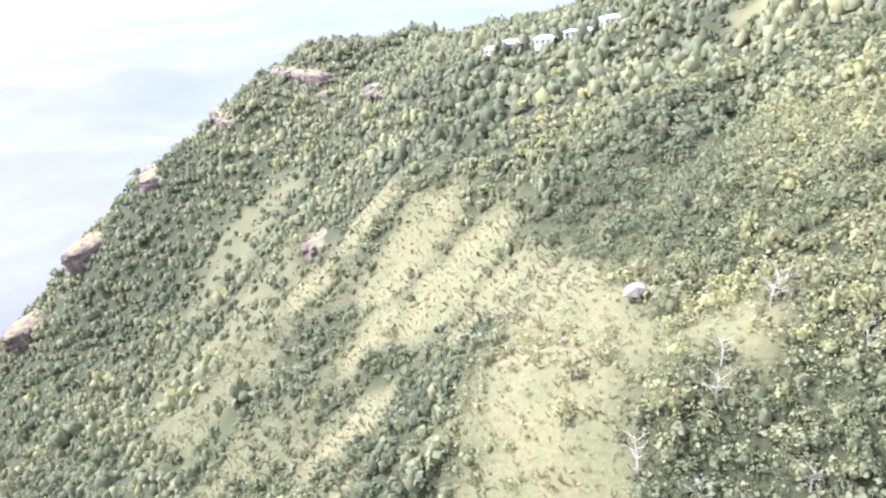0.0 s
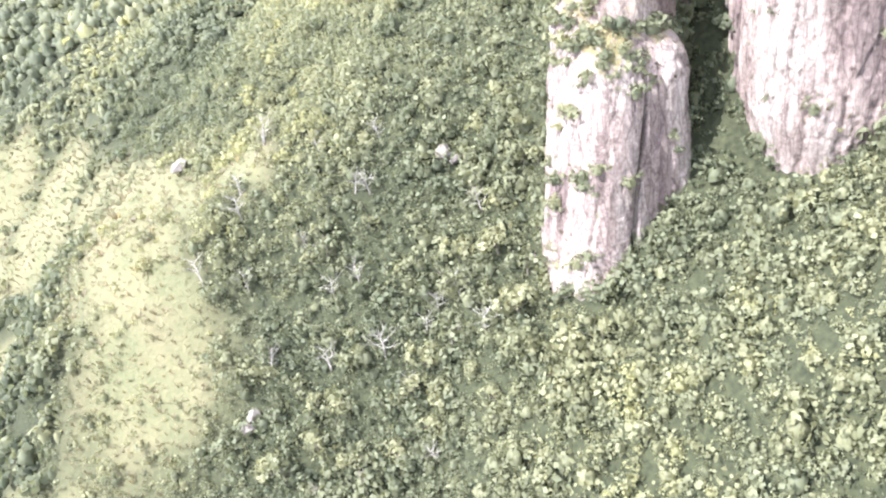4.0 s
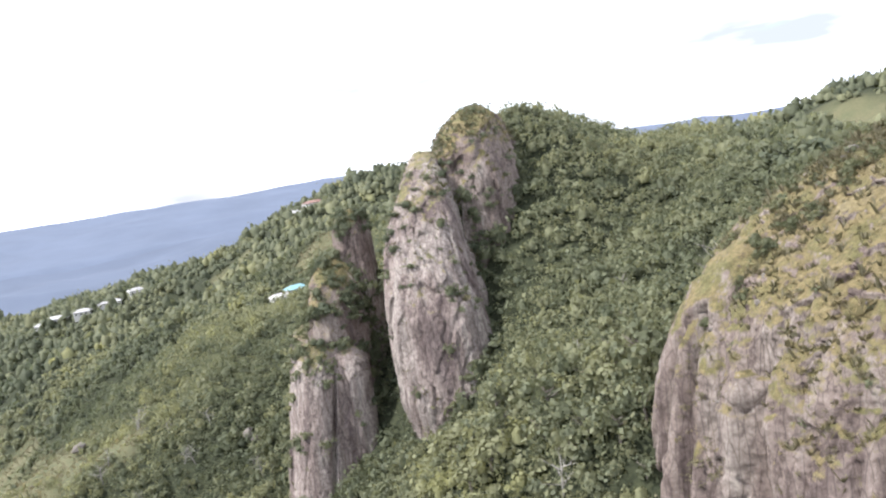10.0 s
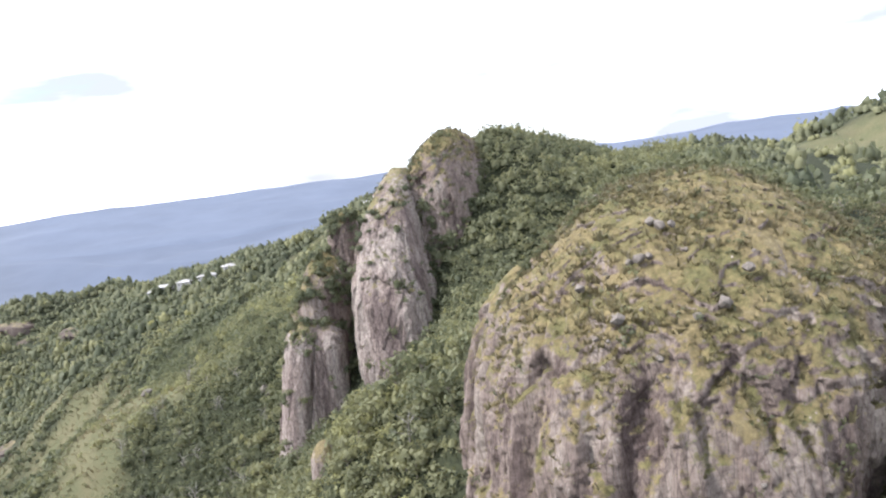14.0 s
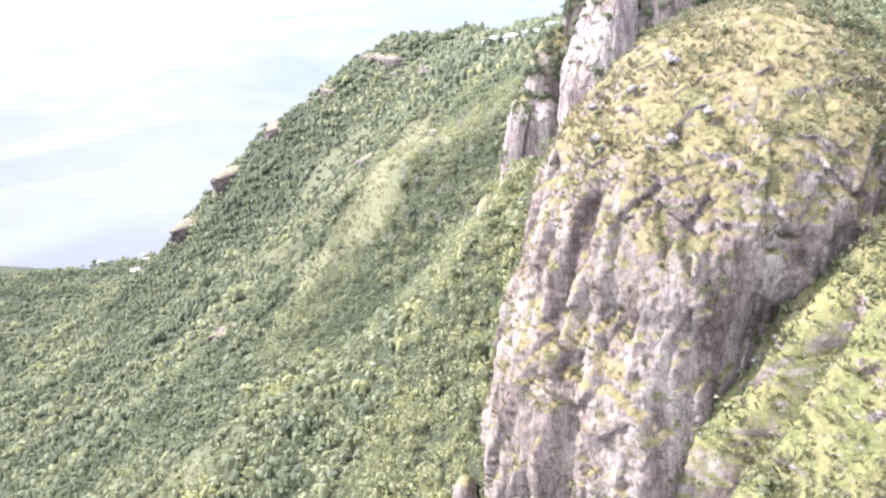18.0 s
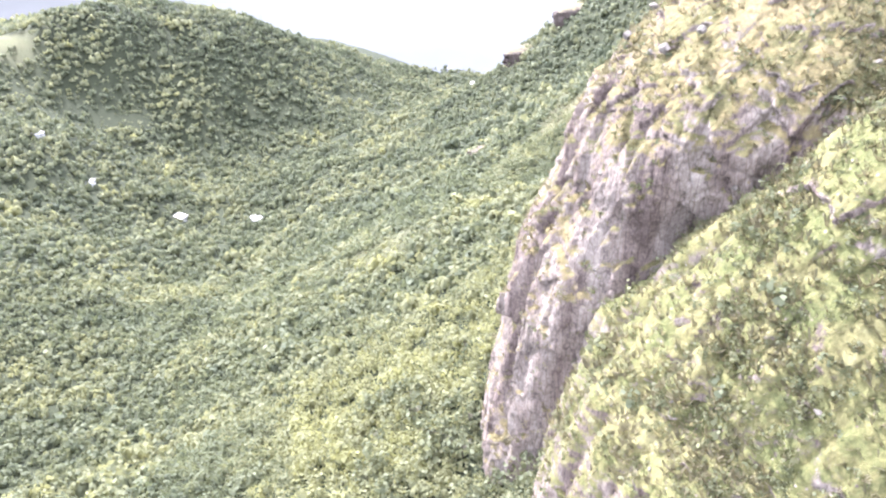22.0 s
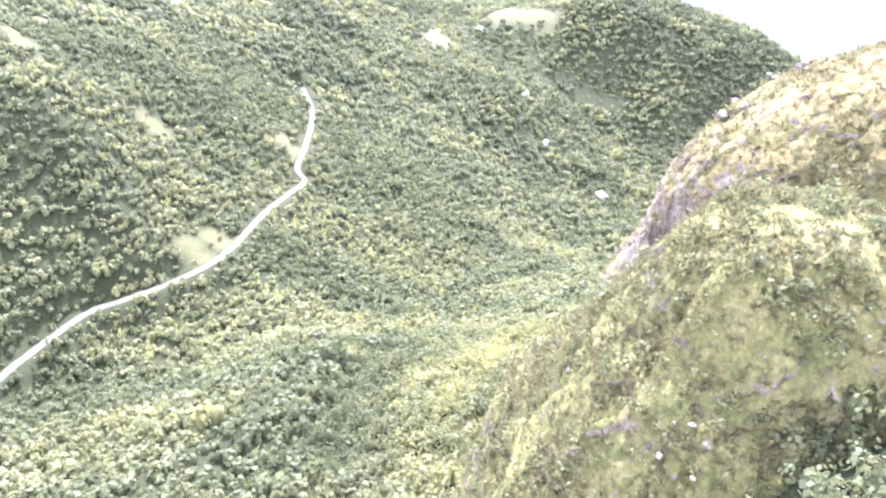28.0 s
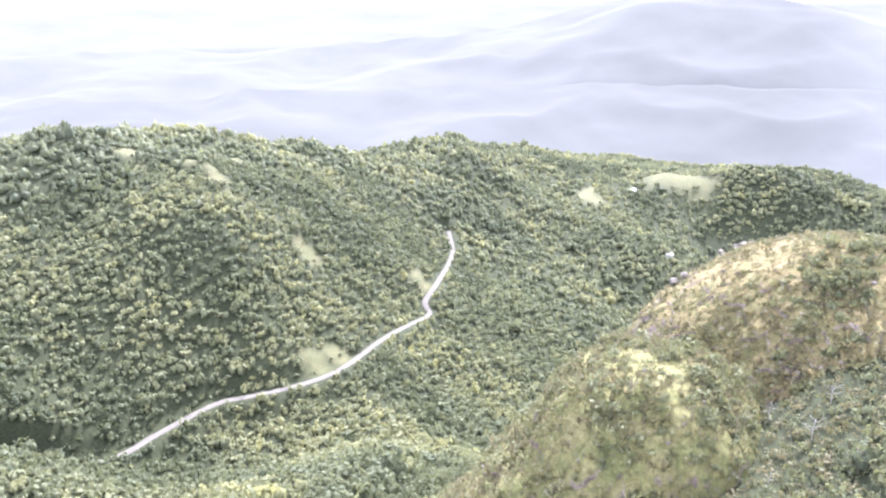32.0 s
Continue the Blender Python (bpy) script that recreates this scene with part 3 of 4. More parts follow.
def core(seed, squash=0.9, low=0.4, high=0.66):
    """The shaded inside of a crown: a lumpy low ball of ten quads."""
    g = np.random.default_rng(seed)
    a, b = np.linspace(0, 2 * np.pi, 5, endpoint=False), np.linspace(-0.5, 1.35, 3)
    v = np.array([(math.cos(i) * math.cos(j), math.sin(i) * math.cos(j), math.sin(j)) for j in b for i in a])
    v = v * g.uniform(low, high, (15, 1)) + (0, 0, 0.62)
    v[:, 2] *= squash
    q = [(r * 5 + i, r * 5 + (i + 1) % 5, r * 5 + 5 + (i + 1) % 5, r * 5 + 5 + i) for r in range(2) for i in range(5)]
    return v, np.array(q)


def puff(lobes, leaves, size, seed, squash=0.9):
    """A far crown: a few round lobes with loose leaf clumps over them."""
    g = np.random.default_rng(seed)
    pieces = [crown(leaves, size, lobes + 1, seed, squash)]
    for k in range(lobes):
        v, q = core(seed + 31 * k, squash, 0.3, 0.68)
        a, out = 6.28 * (k + g.uniform(0, 0.6)) / lobes, 0.0 if lobes == 1 else 0.46
        pieces.append((v * (1.0, 1.0, 1.2) * g.uniform(0.6, 0.95) + (out * math.cos(a), out * math.sin(a), g.uniform(-0.15, 0.2)), q))
    return joined(pieces)


def tuft(blades, seed):
    """A tussock: blades that lean out from one root."""
    g = np.random.default_rng(seed)
    a = g.uniform(0, 2 * np.pi, blades)
    out = np.stack([np.cos(a), np.sin(a), 0 * a], 1)
    side = np.stack([-np.sin(a), np.cos(a), 0 * a], 1) * g.uniform(0.1, 0.2, (blades, 1))
    root = out * g.uniform(0.0, 0.35, (blades, 1))
    tip = out * g.uniform(0.5, 1.1, (blades, 1)) + (0, 0, 1) * g.uniform(0.35, 1.0, (blades, 1))
    return np.stack([root - side, root + side, tip + side * 0.5, tip - side * 0.5], 1).reshape(-1, 3), np.arange(blades * 4).reshape(-1, 4)


def joined(pieces):
    verts, quads, n = [], [], 0
    for v, q in pieces:
        verts.append(v)
        quads.append(q + n)
        n += len(v)
    return np.concatenate(verts), np.concatenate(quads)


CROWNS = {
    "near": [joined([crown(100, 0.118, 7, 100 + k, spread=0.5), core(140 + k, low=0.3, high=0.5)]) for k in range(10)],
    "mid": [puff(2, 28, 0.22, 200 + k) for k in range(10)],
    "far": [puff(3, 4, 0.22, 300 + k, 0.85) for k in range(8)],
    "outer": [puff(1, 4, 0.34, 350 + k, 0.8) for k in range(6)],
    "fine": [joined([crown(120, 0.15, 8, 150 + k, spread=0.5), core(180 + k)]) for k in range(6)],
    "bush": [crown(30, 0.175, 5, 400 + k, 0.7) for k in range(8)],
    "tuft": [tuft(7, 500 + k) for k in range(6)],
}


def planted(kind, at, size, tall=None):
    """All the crowns of one mass of plants, as corners and quads."""
    n = len(at)
    which = rng.integers(0, len(CROWNS[kind]), n)
    turn = rng.uniform(0, 2 * np.pi, n)
    tall = rng.uniform(0.75, 1.35, n) if tall is None else tall
    verts, quads, shades, base = [], [], [], 0
    # fresh yellow-green trees stand below the domes, greyer ones on the far hills
    drift = 0.36 * fbm(at[:, 0] / 45, at[:, 1] / 45, 0.2, 3, 77) + 0.32 * np.exp(-((at[:, 0] - 70) / 55) ** 2 - ((at[:, 1] + 35) / 55) ** 2)
    own = np.clip(0.38 + drift + rng.normal(0, 0.16, n), 0, 1)
    for k, (v, q) in enumerate(CROWNS[kind]):
        pick = np.flatnonzero(which == k)
        if not len(pick):
            continue
        c, s = np.cos(turn[pick])[:, None], np.sin(turn[pick])[:, None]
        r = size[pick][:, None]
        x, y, z = v[None, :, 0], v[None, :, 1], v[None, :, 2]
        w = np.stack([(x * c - y * s) * r, (x * s + y * c) * r, z * r * tall[pick][:, None]], -1) + at[pick][:, None]
        verts.append(w.reshape(-1, 3))
        quads.append((q[None] + (base + np.arange(len(pick)) * len(v))[:, None, None]).reshape(-1, 4))
        base += len(pick) * len(v)
        shades.append(np.repeat(own[pick], len(v)))
    return np.concatenate(verts), np.concatenate(quads), np.concatenate(shades)


def plants(name, label, category, kind, at, size, mat, smooth=False):
    """One mass of plants as one mesh, each plant with its own shade from 0, dark, to 1, yellow-green."""
    v, q, shade = planted(kind, at, size)
    me = mesh_from(name, v, q, mat, smooth)
    me.attributes.new("shade", "FLOAT", "POINT").data.foreach_set("value", shade.astype(np.float32))
    return tagged(new(name, me), label, category, kind="stuff")


CELL, GRID_X, GRID_Y = 2.0, -720, -60
rock_roof = np.full((520, 380), -1e9)
for *_, verts_, quads_ in ROCKS[:10]:
    for spot in (verts_, (verts_[quads_[:, 0]] + verts_[quads_[:, 2]]) / 2):
        np.maximum.at(rock_roof, (np.clip((spot[:, 0] - GRID_X) / CELL, 0, 519).astype(int), np.clip((spot[:, 1] - GRID_Y) / CELL, 0, 379).astype(int)), spot[:, 2])


def roof_height(x, y):
    i, j = ((x - GRID_X) / CELL).astype(int), ((y - GRID_Y) / CELL).astype(int)
    known = (i >= 0) & (i < 520) & (j >= 0) & (j < 380)
    return np.where(known, rock_roof[np.clip(i, 0, 519), np.clip(j, 0, 379)], -1e9)


def in_rock(x, y):
    """Where a rock stands above the ground."""
    return roof_height(x, y) > ground_height(x, y) + 0.3


def jittered(x0, x1, y0, y1, step):
    x, y = np.meshgrid(np.arange(x0, x1, step), np.arange(y0, y1, step))
    x = x + rng.uniform(-0.48, 0.48, x.shape) * step
    y = y + rng.uniform(-0.48, 0.48, y.shape) * step
    return x.ravel(), y.ravel()


def between(x, y, box):
    return (x > box[0]) & (x < box[1]) & (y > box[2]) & (y < box[3])


def in_any(x, y, boxes):
    return np.any([between(x, y, b) for b in boxes], axis=0)


NEAR_BOXES = [(-120, 35, 195, 262), (35, 150, 150, 235), (-100, 20, 66, 195), (20, 125, 22, 150), (25, 135, -90, 22), (120, 215, 18, 80)]
MID_BOX = (-255, 225, -400, 330)
UNSEEN = [(190, 330, -420, -50), (150, 225, 80, 330), (-130, 330, -700, -515), (60, 200, 330, 800), (200, 420, -600, -20)]
FAR_BOX = (-1180, 340, -520, 660)
OUTER_BOXES = [(-1320, -1180, -760, 100), (-1180, -60, -760, -520), (-1180, -150, 660, 900)]


def forest(name, label, kind, x, y, size, mat, sink=0.3):
    z = ground_height(x, y) - sink * size
    return plants(name, label, "trees", kind, np.stack([x, y, z], -1), size, mat)


def thinned(x, y, bare=0.93):
    open_grass = meadow(x, y)
    keep = (rng.uniform(0, 1, x.shape) > open_grass * bare) & ~in_rock(x, y)
    keep &= ~(between(x, y, (118, 215, 32, 62)) & (rng.uniform(0, 1, x.shape) < 0.9))
    keep &= (road_offset(x, y)[0] > 5.0) & ~in_any(x, y, UNSEEN)
    return keep, open_grass


x, y = jittered(-121, 220, -95, 263, 3.05)
keep, open_grass = thinned(x, y)
keep &= in_any(x, y, NEAR_BOXES)
x, y, open_grass = x[keep], y[keep], open_grass[keep]
size = np.exp(rng.normal(0.84, 0.36, x.shape)) * (1 - 0.5 * open_grass)
size = np.clip(size, 0.8, 3.9)
forest("forest", "dense green tropical forest on the steep slopes below the cliffs", "near", x, y, size, LEAF)

x, y = jittered(*MID_BOX, 4.4)
keep, open_grass = thinned(x, y)
keep &= ~in_any(x, y, NEAR_BOXES)
x, y, open_grass = x[keep], y[keep], open_grass[keep]
size = np.exp(rng.normal(1.1, 0.22, x.shape)) * (1 - 0.5 * open_grass)
size = size * np.where((x > 140) & (y > 190), 0.62, 1.0)
forest("forest", "dense green forest filling the basin and slopes", "mid", x, y, size, LEAF)

x, y = jittered(*FAR_BOX, 7.8)
keep, open_grass = thinned(x, y, 1.0)
keep &= ~between(x, y, MID_BOX) & ~((np.hypot(x, y) > 1090) & (y > 150))
x, y, open_grass = x[keep], y[keep], open_grass[keep]
size = np.exp(rng.normal(1.66, 0.25, x.shape)) * (1 - 0.5 * open_grass)
forest("forest", "distant green forest on the hills and valley", "far", x, y, size, LEAF)

x, y = jittered(-1500, -60, -760, 900, 10.5)
keep = in_any(x, y, OUTER_BOXES)
x, y = x[keep], y[keep]
forest("forest", "far forest on the other side of the valley", "outer", x, y, np.exp(rng.normal(1.85, 0.2, x.shape)), LEAF)

for box in UNSEEN:
    x, y = jittered(*box, 7.0)
    keep = (meadow(x, y) < 0.5) & ~in_rock(x, y) & (road_offset(x, y)[0] > 6)
    x, y = x[keep], y[keep]
    forest("forest", "open green forest behind the ridge", "far", x, y, np.exp(rng.normal(0.95, 0.25, x.shape)), LEAF)

# undergrowth between the near trees
x, y = jittered(-121, 150, -95, 236, 2.35)
keep, open_grass = thinned(x, y, 0.8)
x, y = x[keep], y[keep]
forest("undergrowth", "low tangled bushes between the trees", "bush", x, y, np.exp(rng.normal(0.22, 0.35, x.shape)), LEAF, 0.2)

# tussocks in the meadows
x, y = jittered(-300, 20, 105, 345, 1.9)
keep = (meadow(x, y) > 0.35) & ~in_rock(x, y)
x, y = x[keep], y[keep]
forest("grass_tussocks", "dry yellow grass tussocks on the open slope", "tuft", x, y, np.exp(rng.normal(-0.3, 0.3, x.shape)), SCRUB, 0.1)
x, y = jittered(-420, 20, 105, 445, 3.4)
keep = (meadow(x, y) > 0.15) & ~in_rock(x, y) & (fbm(x / 16, y / 16, 0.9, 3, 97) + 0.25 * rng.normal(0, 1, x.shape) > 0.12 + 0.25 * (meadow(x, y) > 0.7))
x, y = x[keep], y[keep]
forest("scrub", "low grey-green bushes scattered over the dry slope", "bush", x, y, np.exp(rng.normal(0.2, 0.4, x.shape)), GREY_SCRUB, 0.15)

for step, mat, big in ((1.9, SCRUB, -0.15), (2.4, GREY_SCRUB, 0.1)):
    x, y = jittered(112, 218, 30, 82, step)
    keep = ~in_rock(x, y)
    x, y = x[keep], y[keep]
    forest("scrub", "grey-olive scrub and tall grass along the crest", "bush", x, y, np.exp(rng.normal(big, 0.35, x.shape)), mat, 0.2)


FACES = {}


def rock_faces(index):
    """Middle, slope and planting chance of a rock's faces."""
    if index not in FACES:
        _, _, _, _, verts, quads = ROCKS[index]
        a, b, c, d = (verts[quads[:, k]] for k in range(4))
        cross = np.cross(c - a, d - b)
        area = np.linalg.norm(cross, axis=1)
        mid = (a + b + c + d) / 4
        clump = 0.25 + np.clip(fbm(mid[:, 0] / 9, mid[:, 1] / 9, mid[:, 2] / 9, 3, 33 + index) + 0.3, 0, 1)
        FACES[index] = mid, cross[:, 2] / np.maximum(area, 1e-9), area * clump * (mid[:, 2] > ground_height(mid[:, 0], mid[:, 1]) - 1)
    return FACES[index]


def on_rock(index, count, least, top=2.0):
    """Points scattered over the faces of a rock that slope between the two limits."""
    mid, flat, chance = rock_faces(index)
    chance = chance * (flat > least) * (flat < top)
    return mid[rng.choice(len(mid), count, p=chance / chance.sum())]


for index, tufts, bushes, least in [(0, 6500, 260, 0.5), (1, 8000, 700, 0.4), (2, 200, 130, 0.3), (3, 1000, 420, 0.4), (4, 60, 60, 0.3), (5, 60, 60, 0.2), (6, 60, 60, 0.1)]:
    at = on_rock(index, tufts, least)
    plants("grass_tussocks", "yellow-green grass tufts on the rock", "grass", "tuft", at - (0, 0, 0.1), np.exp(rng.normal(-0.45, 0.3, tufts)), SCRUB)
    at = on_rock(index, bushes, least - 0.15)
    plants("scrub", "low green bushes rooted in the rock's ledges", "scrub", "bush", at - (0, 0, 0.2), np.exp(rng.normal(-0.35, 0.45, bushes)), LEAF)


# thick bushes over the rib, the spire's top and the ledges of the peak
for index, count, least, big in [(6, 480, -0.2, 0.6), (5, 110, 0.2, 0.3), (4, 90, 0.3, 0.45), (3, 260, 0.25, 0.15), (2, 70, 0.3, 0.2), (1, 420, 0.4, 0.1), (0, 420, 0.5, 0.1)]:
    at = on_rock(index, count, least)
    if index in (2, 3):
        at = at[at[:, 2] < 203]
    if index < 2:
        at = at[at[:, 1] > (16, 31)[index == 0]]
    plants("scrub", "thick green bushes overgrowing the rock", "scrub", "fine", at - (0, 0, 0.7), np.exp(rng.normal(big, 0.3, len(at))), GREY_SCRUB if index < 2 else LEAF)

# trees and bushes crowd against the feet of the slabs and the spire
for index, count in ((2, 900), (4, 600), (3, 700), (5, 300)):
    at = on_rock(index, count, -1.0, 0.5)
    above = at[:, 2] - ground_height(at[:, 0], at[:, 1])
    at = at[(above < (1.0 if index == 4 else 5)) & (above > -1)][:70]
    plants("scrub", "leafy bushes crowding against the foot of the cliff", "scrub", "fine", at - (0, 0, 1.6), np.exp(rng.normal(0.72, 0.3, len(at))), LEAF)

# small ochre bushes and hanging grass on the steep faces
for index, count in ((0, 900), (9, 450), (1, 350)):
    at = on_rock(index, count, -0.1, 0.55)
    plants("scrub", "ochre grass and small bushes hanging on the cliff", "scrub", "bush", at - (0, 0, 0.15), np.exp(rng.normal(-0.55, 0.35, count)), SCRUB)
for index, count, east in ((1, 2200, 0), (0, 1300, 112)):
    at = on_rock(index, count, 0.3)
    at = at[at[:, 0] > east]
    plants("scrub", "low grey-green scrub over the dome's back", "scrub", "bush", at - (0, 0, 0.2), np.exp(rng.normal(-0.25, 0.35, len(at))), GREY_SCRUB)
# bushes in the ledge between the two slabs of the peak
at = on_rock(3, 2600, -0.3)
gap = np.hypot((at[:, 0] - 49) / 11, (at[:, 1] - 126) / 17)
at = at[(gap < 1.45) & (at[:, 2] < 204)][:150]
plants("scrub", "thick bushes in the ledge between two cliff slabs", "scrub", "fine", at - (0, 0, 0.5), np.exp(rng.normal(0.35, 0.3, len(at))), LEAF)


# ---- helpers for things ----
def part(name, bm, mat, parent, label=""):
    me = bpy.data.meshes.new(name)
    bm.to_mesh(me)
    bm.free()
    me.materials.append(mat)
    ob = new(name, me)
    ob.parent = parent
    return tagged(ob, label)


def tube(bm, points, radii, sides=6):
    """A tapered limb through the points."""
    rings = []
    for k, (p, r) in enumerate(zip(points, radii)):
        way = (Vector(points[min(k + 1, len(points) - 1)]) - Vector(points[max(k - 1, 0)])).normalized()
        turn = way.to_track_quat("Z", "Y").to_matrix()
        rings.append([bm.verts.new(Vector(p) + turn @ Vector((math.cos(a) * r, math.sin(a) * r, 0))) for a in (2 * math.pi * i / sides for i in range(sides))])
    for low, high in zip(rings, rings[1:]):
        for i in range(sides):
            bm.faces.new((low[i], low[(i + 1) % sides], high[(i + 1) % sides], high[i]))
    bm.faces.new(rings[-1])


def plain(name, colours, scale, rough=0.85, bump=0.3):
    m, t, b = material(name, rough)
    co = node(t, "ShaderNodeTexCoord")
    n = node(t, "ShaderNodeTexNoise", [(co.outputs["Object"], "Vector")], Scale=scale, Detail=7.0, Roughness=0.65)
    t.links.new(ramp(t, n.outputs["Fac"], [(0.3, colours[0]), (0.7, colours[1])]), b.inputs["Base Color"])
    if bump:
        bp = node(t, "ShaderNodeBump", [(n.outputs["Fac"], "Height")], Strength=bump, Distance=0.1)
        t.links.new(bp.outputs[0], b.inputs["Normal"])
    return m


BARK = plain("grey_bark", ((0.09, 0.075, 0.06), (0.2, 0.175, 0.15)), 3.0)
BLEACHED = plain("bleached_wood", ((0.16, 0.148, 0.13), (0.28, 0.262, 0.23)), 3.0)
LICHEN = plain("lichen_rock", ((0.075, 0.066, 0.058), (0.19, 0.167, 0.146)), 1.6, 0.9, 0.8)
PLASTER = plain("white_plaster", ((0.36, 0.35, 0.33), (0.5, 0.49, 0.47)), 0.8, 0.85, 0.1)
ROOF_GREY = plain("pale_roof", ((0.24, 0.23, 0.225), (0.38, 0.37, 0.36)), 0.6, 0.6, 0.1)
ROOF_TEAL = plain("teal_roof", ((0.12, 0.24, 0.27), (0.2, 0.33, 0.36)), 0.6, 0.5, 0.1)
ROOF_RED = plain("rust_roof", ((0.17, 0.1, 0.08), (0.26, 0.16, 0.13)), 0.6, 0.7, 0.1)
DARK_PANE = plain("dark_pane", ((0.03, 0.035, 0.04), (0.06, 0.065, 0.07)), 0.5, 0.2, 0)
STEEL = plain("galvanised_steel", ((0.35, 0.35, 0.36), (0.5, 0.5, 0.51)), 2.0, 0.5, 0)


# ---- single trees where the flight comes nearest ----
def tree(seed, label):
    g = random.Random(seed)
    thing = tagged(new("tree"), label, "tree", "trees near the cliffs")
    bm = bmesh.new()
    lean = (g.uniform(-0.4, 0.4), g.uniform(-0.4, 0.4))
    tube(bm, [(0, 0, -1.2), (lean[0] * 0.3, lean[1] * 0.3, 0.8), (lean[0], lean[1], 2.2), (lean[0] * 1.3, lean[1] * 1.3, 3.4)], [0.22, 0.17, 0.12, 0.05])
    trunk = part("trunk", bm, BARK, thing)
    for _ in range(4):
        bm = bmesh.new()
        a, z = g.uniform(0, 6.28), g.uniform(1.3, 2.4)
        tube(bm, [(lean[0] * z / 2.2, lean[1] * z / 2.2, z), (math.cos(a) * 0.8, math.sin(a) * 0.8, z + 0.6), (math.cos(a) * 1.5, math.sin(a) * 1.5, z + 1.1)], [0.09, 0.06, 0.02], 5)
        part("limb", bm, BARK, trunk)
    v, q = crown(210, 0.15, 9, seed, 0.95, 0.5)
    v = v * (2.3, 2.3, 2.5) + (lean[0], lean[1], 0.9)
    me = mesh_from("crown", v, q, LEAF, smooth=False)
    me.attributes.new("shade", "FLOAT", "POINT").data.foreach_set("value", np.full(len(v), g.uniform(0.3, 0.85), np.float32))
    ob = new("crown", me)
    ob.parent = thing
    return thing


def spots(box, count, seed, apart=3.0):
    g, out = random.Random(seed), []
    while len(out) < count:
        px, py = g.uniform(box[0], box[1]), g.uniform(box[2], box[3])
        if all(math.hypot(px - a, py - b) > apart for a, b in out) and not in_rock(np.array([px]), np.array([py]))[0]:
            out.append((px, py))
    return out


first_trees = [tree(600 + k, f"{look_} broad-leaved tree on the steep slope") for k, look_ in enumerate(("leafy green", "tall dark green", "low spreading green", "yellowish green", "dense green", "sparse grey-green"))]
tree_spots = spots((40, 84, 18, 80), 75, 1) + spots((60, 130, -48, -6), 75, 2) + spots((140, 205, 58, 80), 40, 3) + spots((-60, 10, 104, 150), 60, 4)
for k, (px, py) in enumerate(tree_spots):
    g = random.Random(900 + k)
    m_ = pose(px, py, float(ground_height(px, py)) - 0.2, 0, 0, g.uniform(0, 360)) @ Matrix.Scale(g.uniform(0.75, 1.35), 4)
    if k < len(first_trees):
        first_trees[k].matrix_basis = m_
    else:
        copy_thing(first_trees[k % len(first_trees)], m_)


def dead_tree(seed):
    g = random.Random(seed)
    thing = tagged(new("dead_tree"), "bleached leafless dead tree among the green bushes", "dead tree", "dead trees on the slopes")
    bm = bmesh.new()
    tip = (g.uniform(-0.8, 0.8), g.uniform(-0.8, 0.8))
    tube(bm, [(0, 0, -0.8), (tip[0] * 0.3, tip[1] * 0.3, 1.5), (tip[0], tip[1], 3.6)], [0.16, 0.11, 0.03])
    trunk = part("trunk", bm, BLEACHED, thing)
    for k in range(9):
        bm = bmesh.new()
        a, z, long = k * 2.4 + g.uniform(-0.4, 0.4), 0.9 + 0.28 * k, g.uniform(1.2, 2.4)
        ex, ey = math.cos(a) * long, math.sin(a) * long
        bx, by = tip[0] * z / 3.6, tip[1] * z / 3.6
        tube(bm, [(bx, by, z), (bx + ex * 0.5, by + ey * 0.5, z + 0.5), (bx + ex, by + ey, z + g.uniform(0.6, 1.5))], [0.06, 0.04, 0.015], 4)
        tube(bm, [(bx + ex * 0.5, by + ey * 0.5, z + 0.5), (bx + ex * 0.7 - ey * 0.3, by + ey * 0.7 + ex * 0.3, z + 1.2)], [0.035, 0.012], 4)
        part("branch", bm, BLEACHED, trunk)
    return thing


first_dead = [dead_tree(700 + k) for k in range(4)]
dead_spots = [(-54, 176), (-45, 147), (-20, 131), (152, 33), (159, 40), (165, 46), (150, 41), (172, 37), (-35, 140), (-28, 120), (-8, 140), (-60, 165), (-40, 165), (-70, 150), (-12, 122), (70, 75), (78, 68), (60, 52), (95, 70), (85, 95), (168, 55), (180, 48), (145, 50), (-25, 108), (-26, 161), (-33, 154), (-30, 153), (-46, 149), (-41, 140), (-44, 130), (-32, 128), (-19, 132), (-60, 159), (-57, 134), (-54, 177), (-23, 129), (-15, 130), (-60, 147)]
for k, (px, py) in enumerate(dead_spots):
    g = random.Random(1300 + k)
    m_ = pose(px, py, float(max(ground_height(px, py), roof_height(np.array([px]), np.array([py]))[0])) + 0.3, g.uniform(-12, 12), g.uniform(-12, 12), g.uniform(0, 360)) @ Matrix.Scale(g.uniform(1.0, 1.6) * (0.55 if px > 100 else 1.0), 4)
    if k < 4:
        first_dead[k].matrix_basis = m_
    else:
        copy_thing(first_dead[k % 4], m_)


# ---- boulders ----
def boulder_mesh(seed):
    g = random.Random(seed)
    bm = bmesh.new()
    for _ in range(26):
        p = Vector((g.gauss(0, 1), g.gauss(0, 1), g.gauss(0, 1))).normalized()
        bm.verts.new((p.x * g.uniform(0.75, 1.1), p.y * g.uniform(0.7, 1.0), p.z * g.uniform(0.6, 0.85)))
    hull = bmesh.ops.convex_hull(bm, input=bm.verts)
    bmesh.ops.delete(bm, geom=[v for v in hull["geom_interior"] if isinstance(v, bmesh.types.BMVert)], context="VERTS")
    me = bpy.data.meshes.new("boulder")
    bm.to_mesh(me)
    bm.free()
    me.materials.append(LICHEN)
    return me


BOULDERS = [boulder_mesh(40 + k) for k in range(8)]


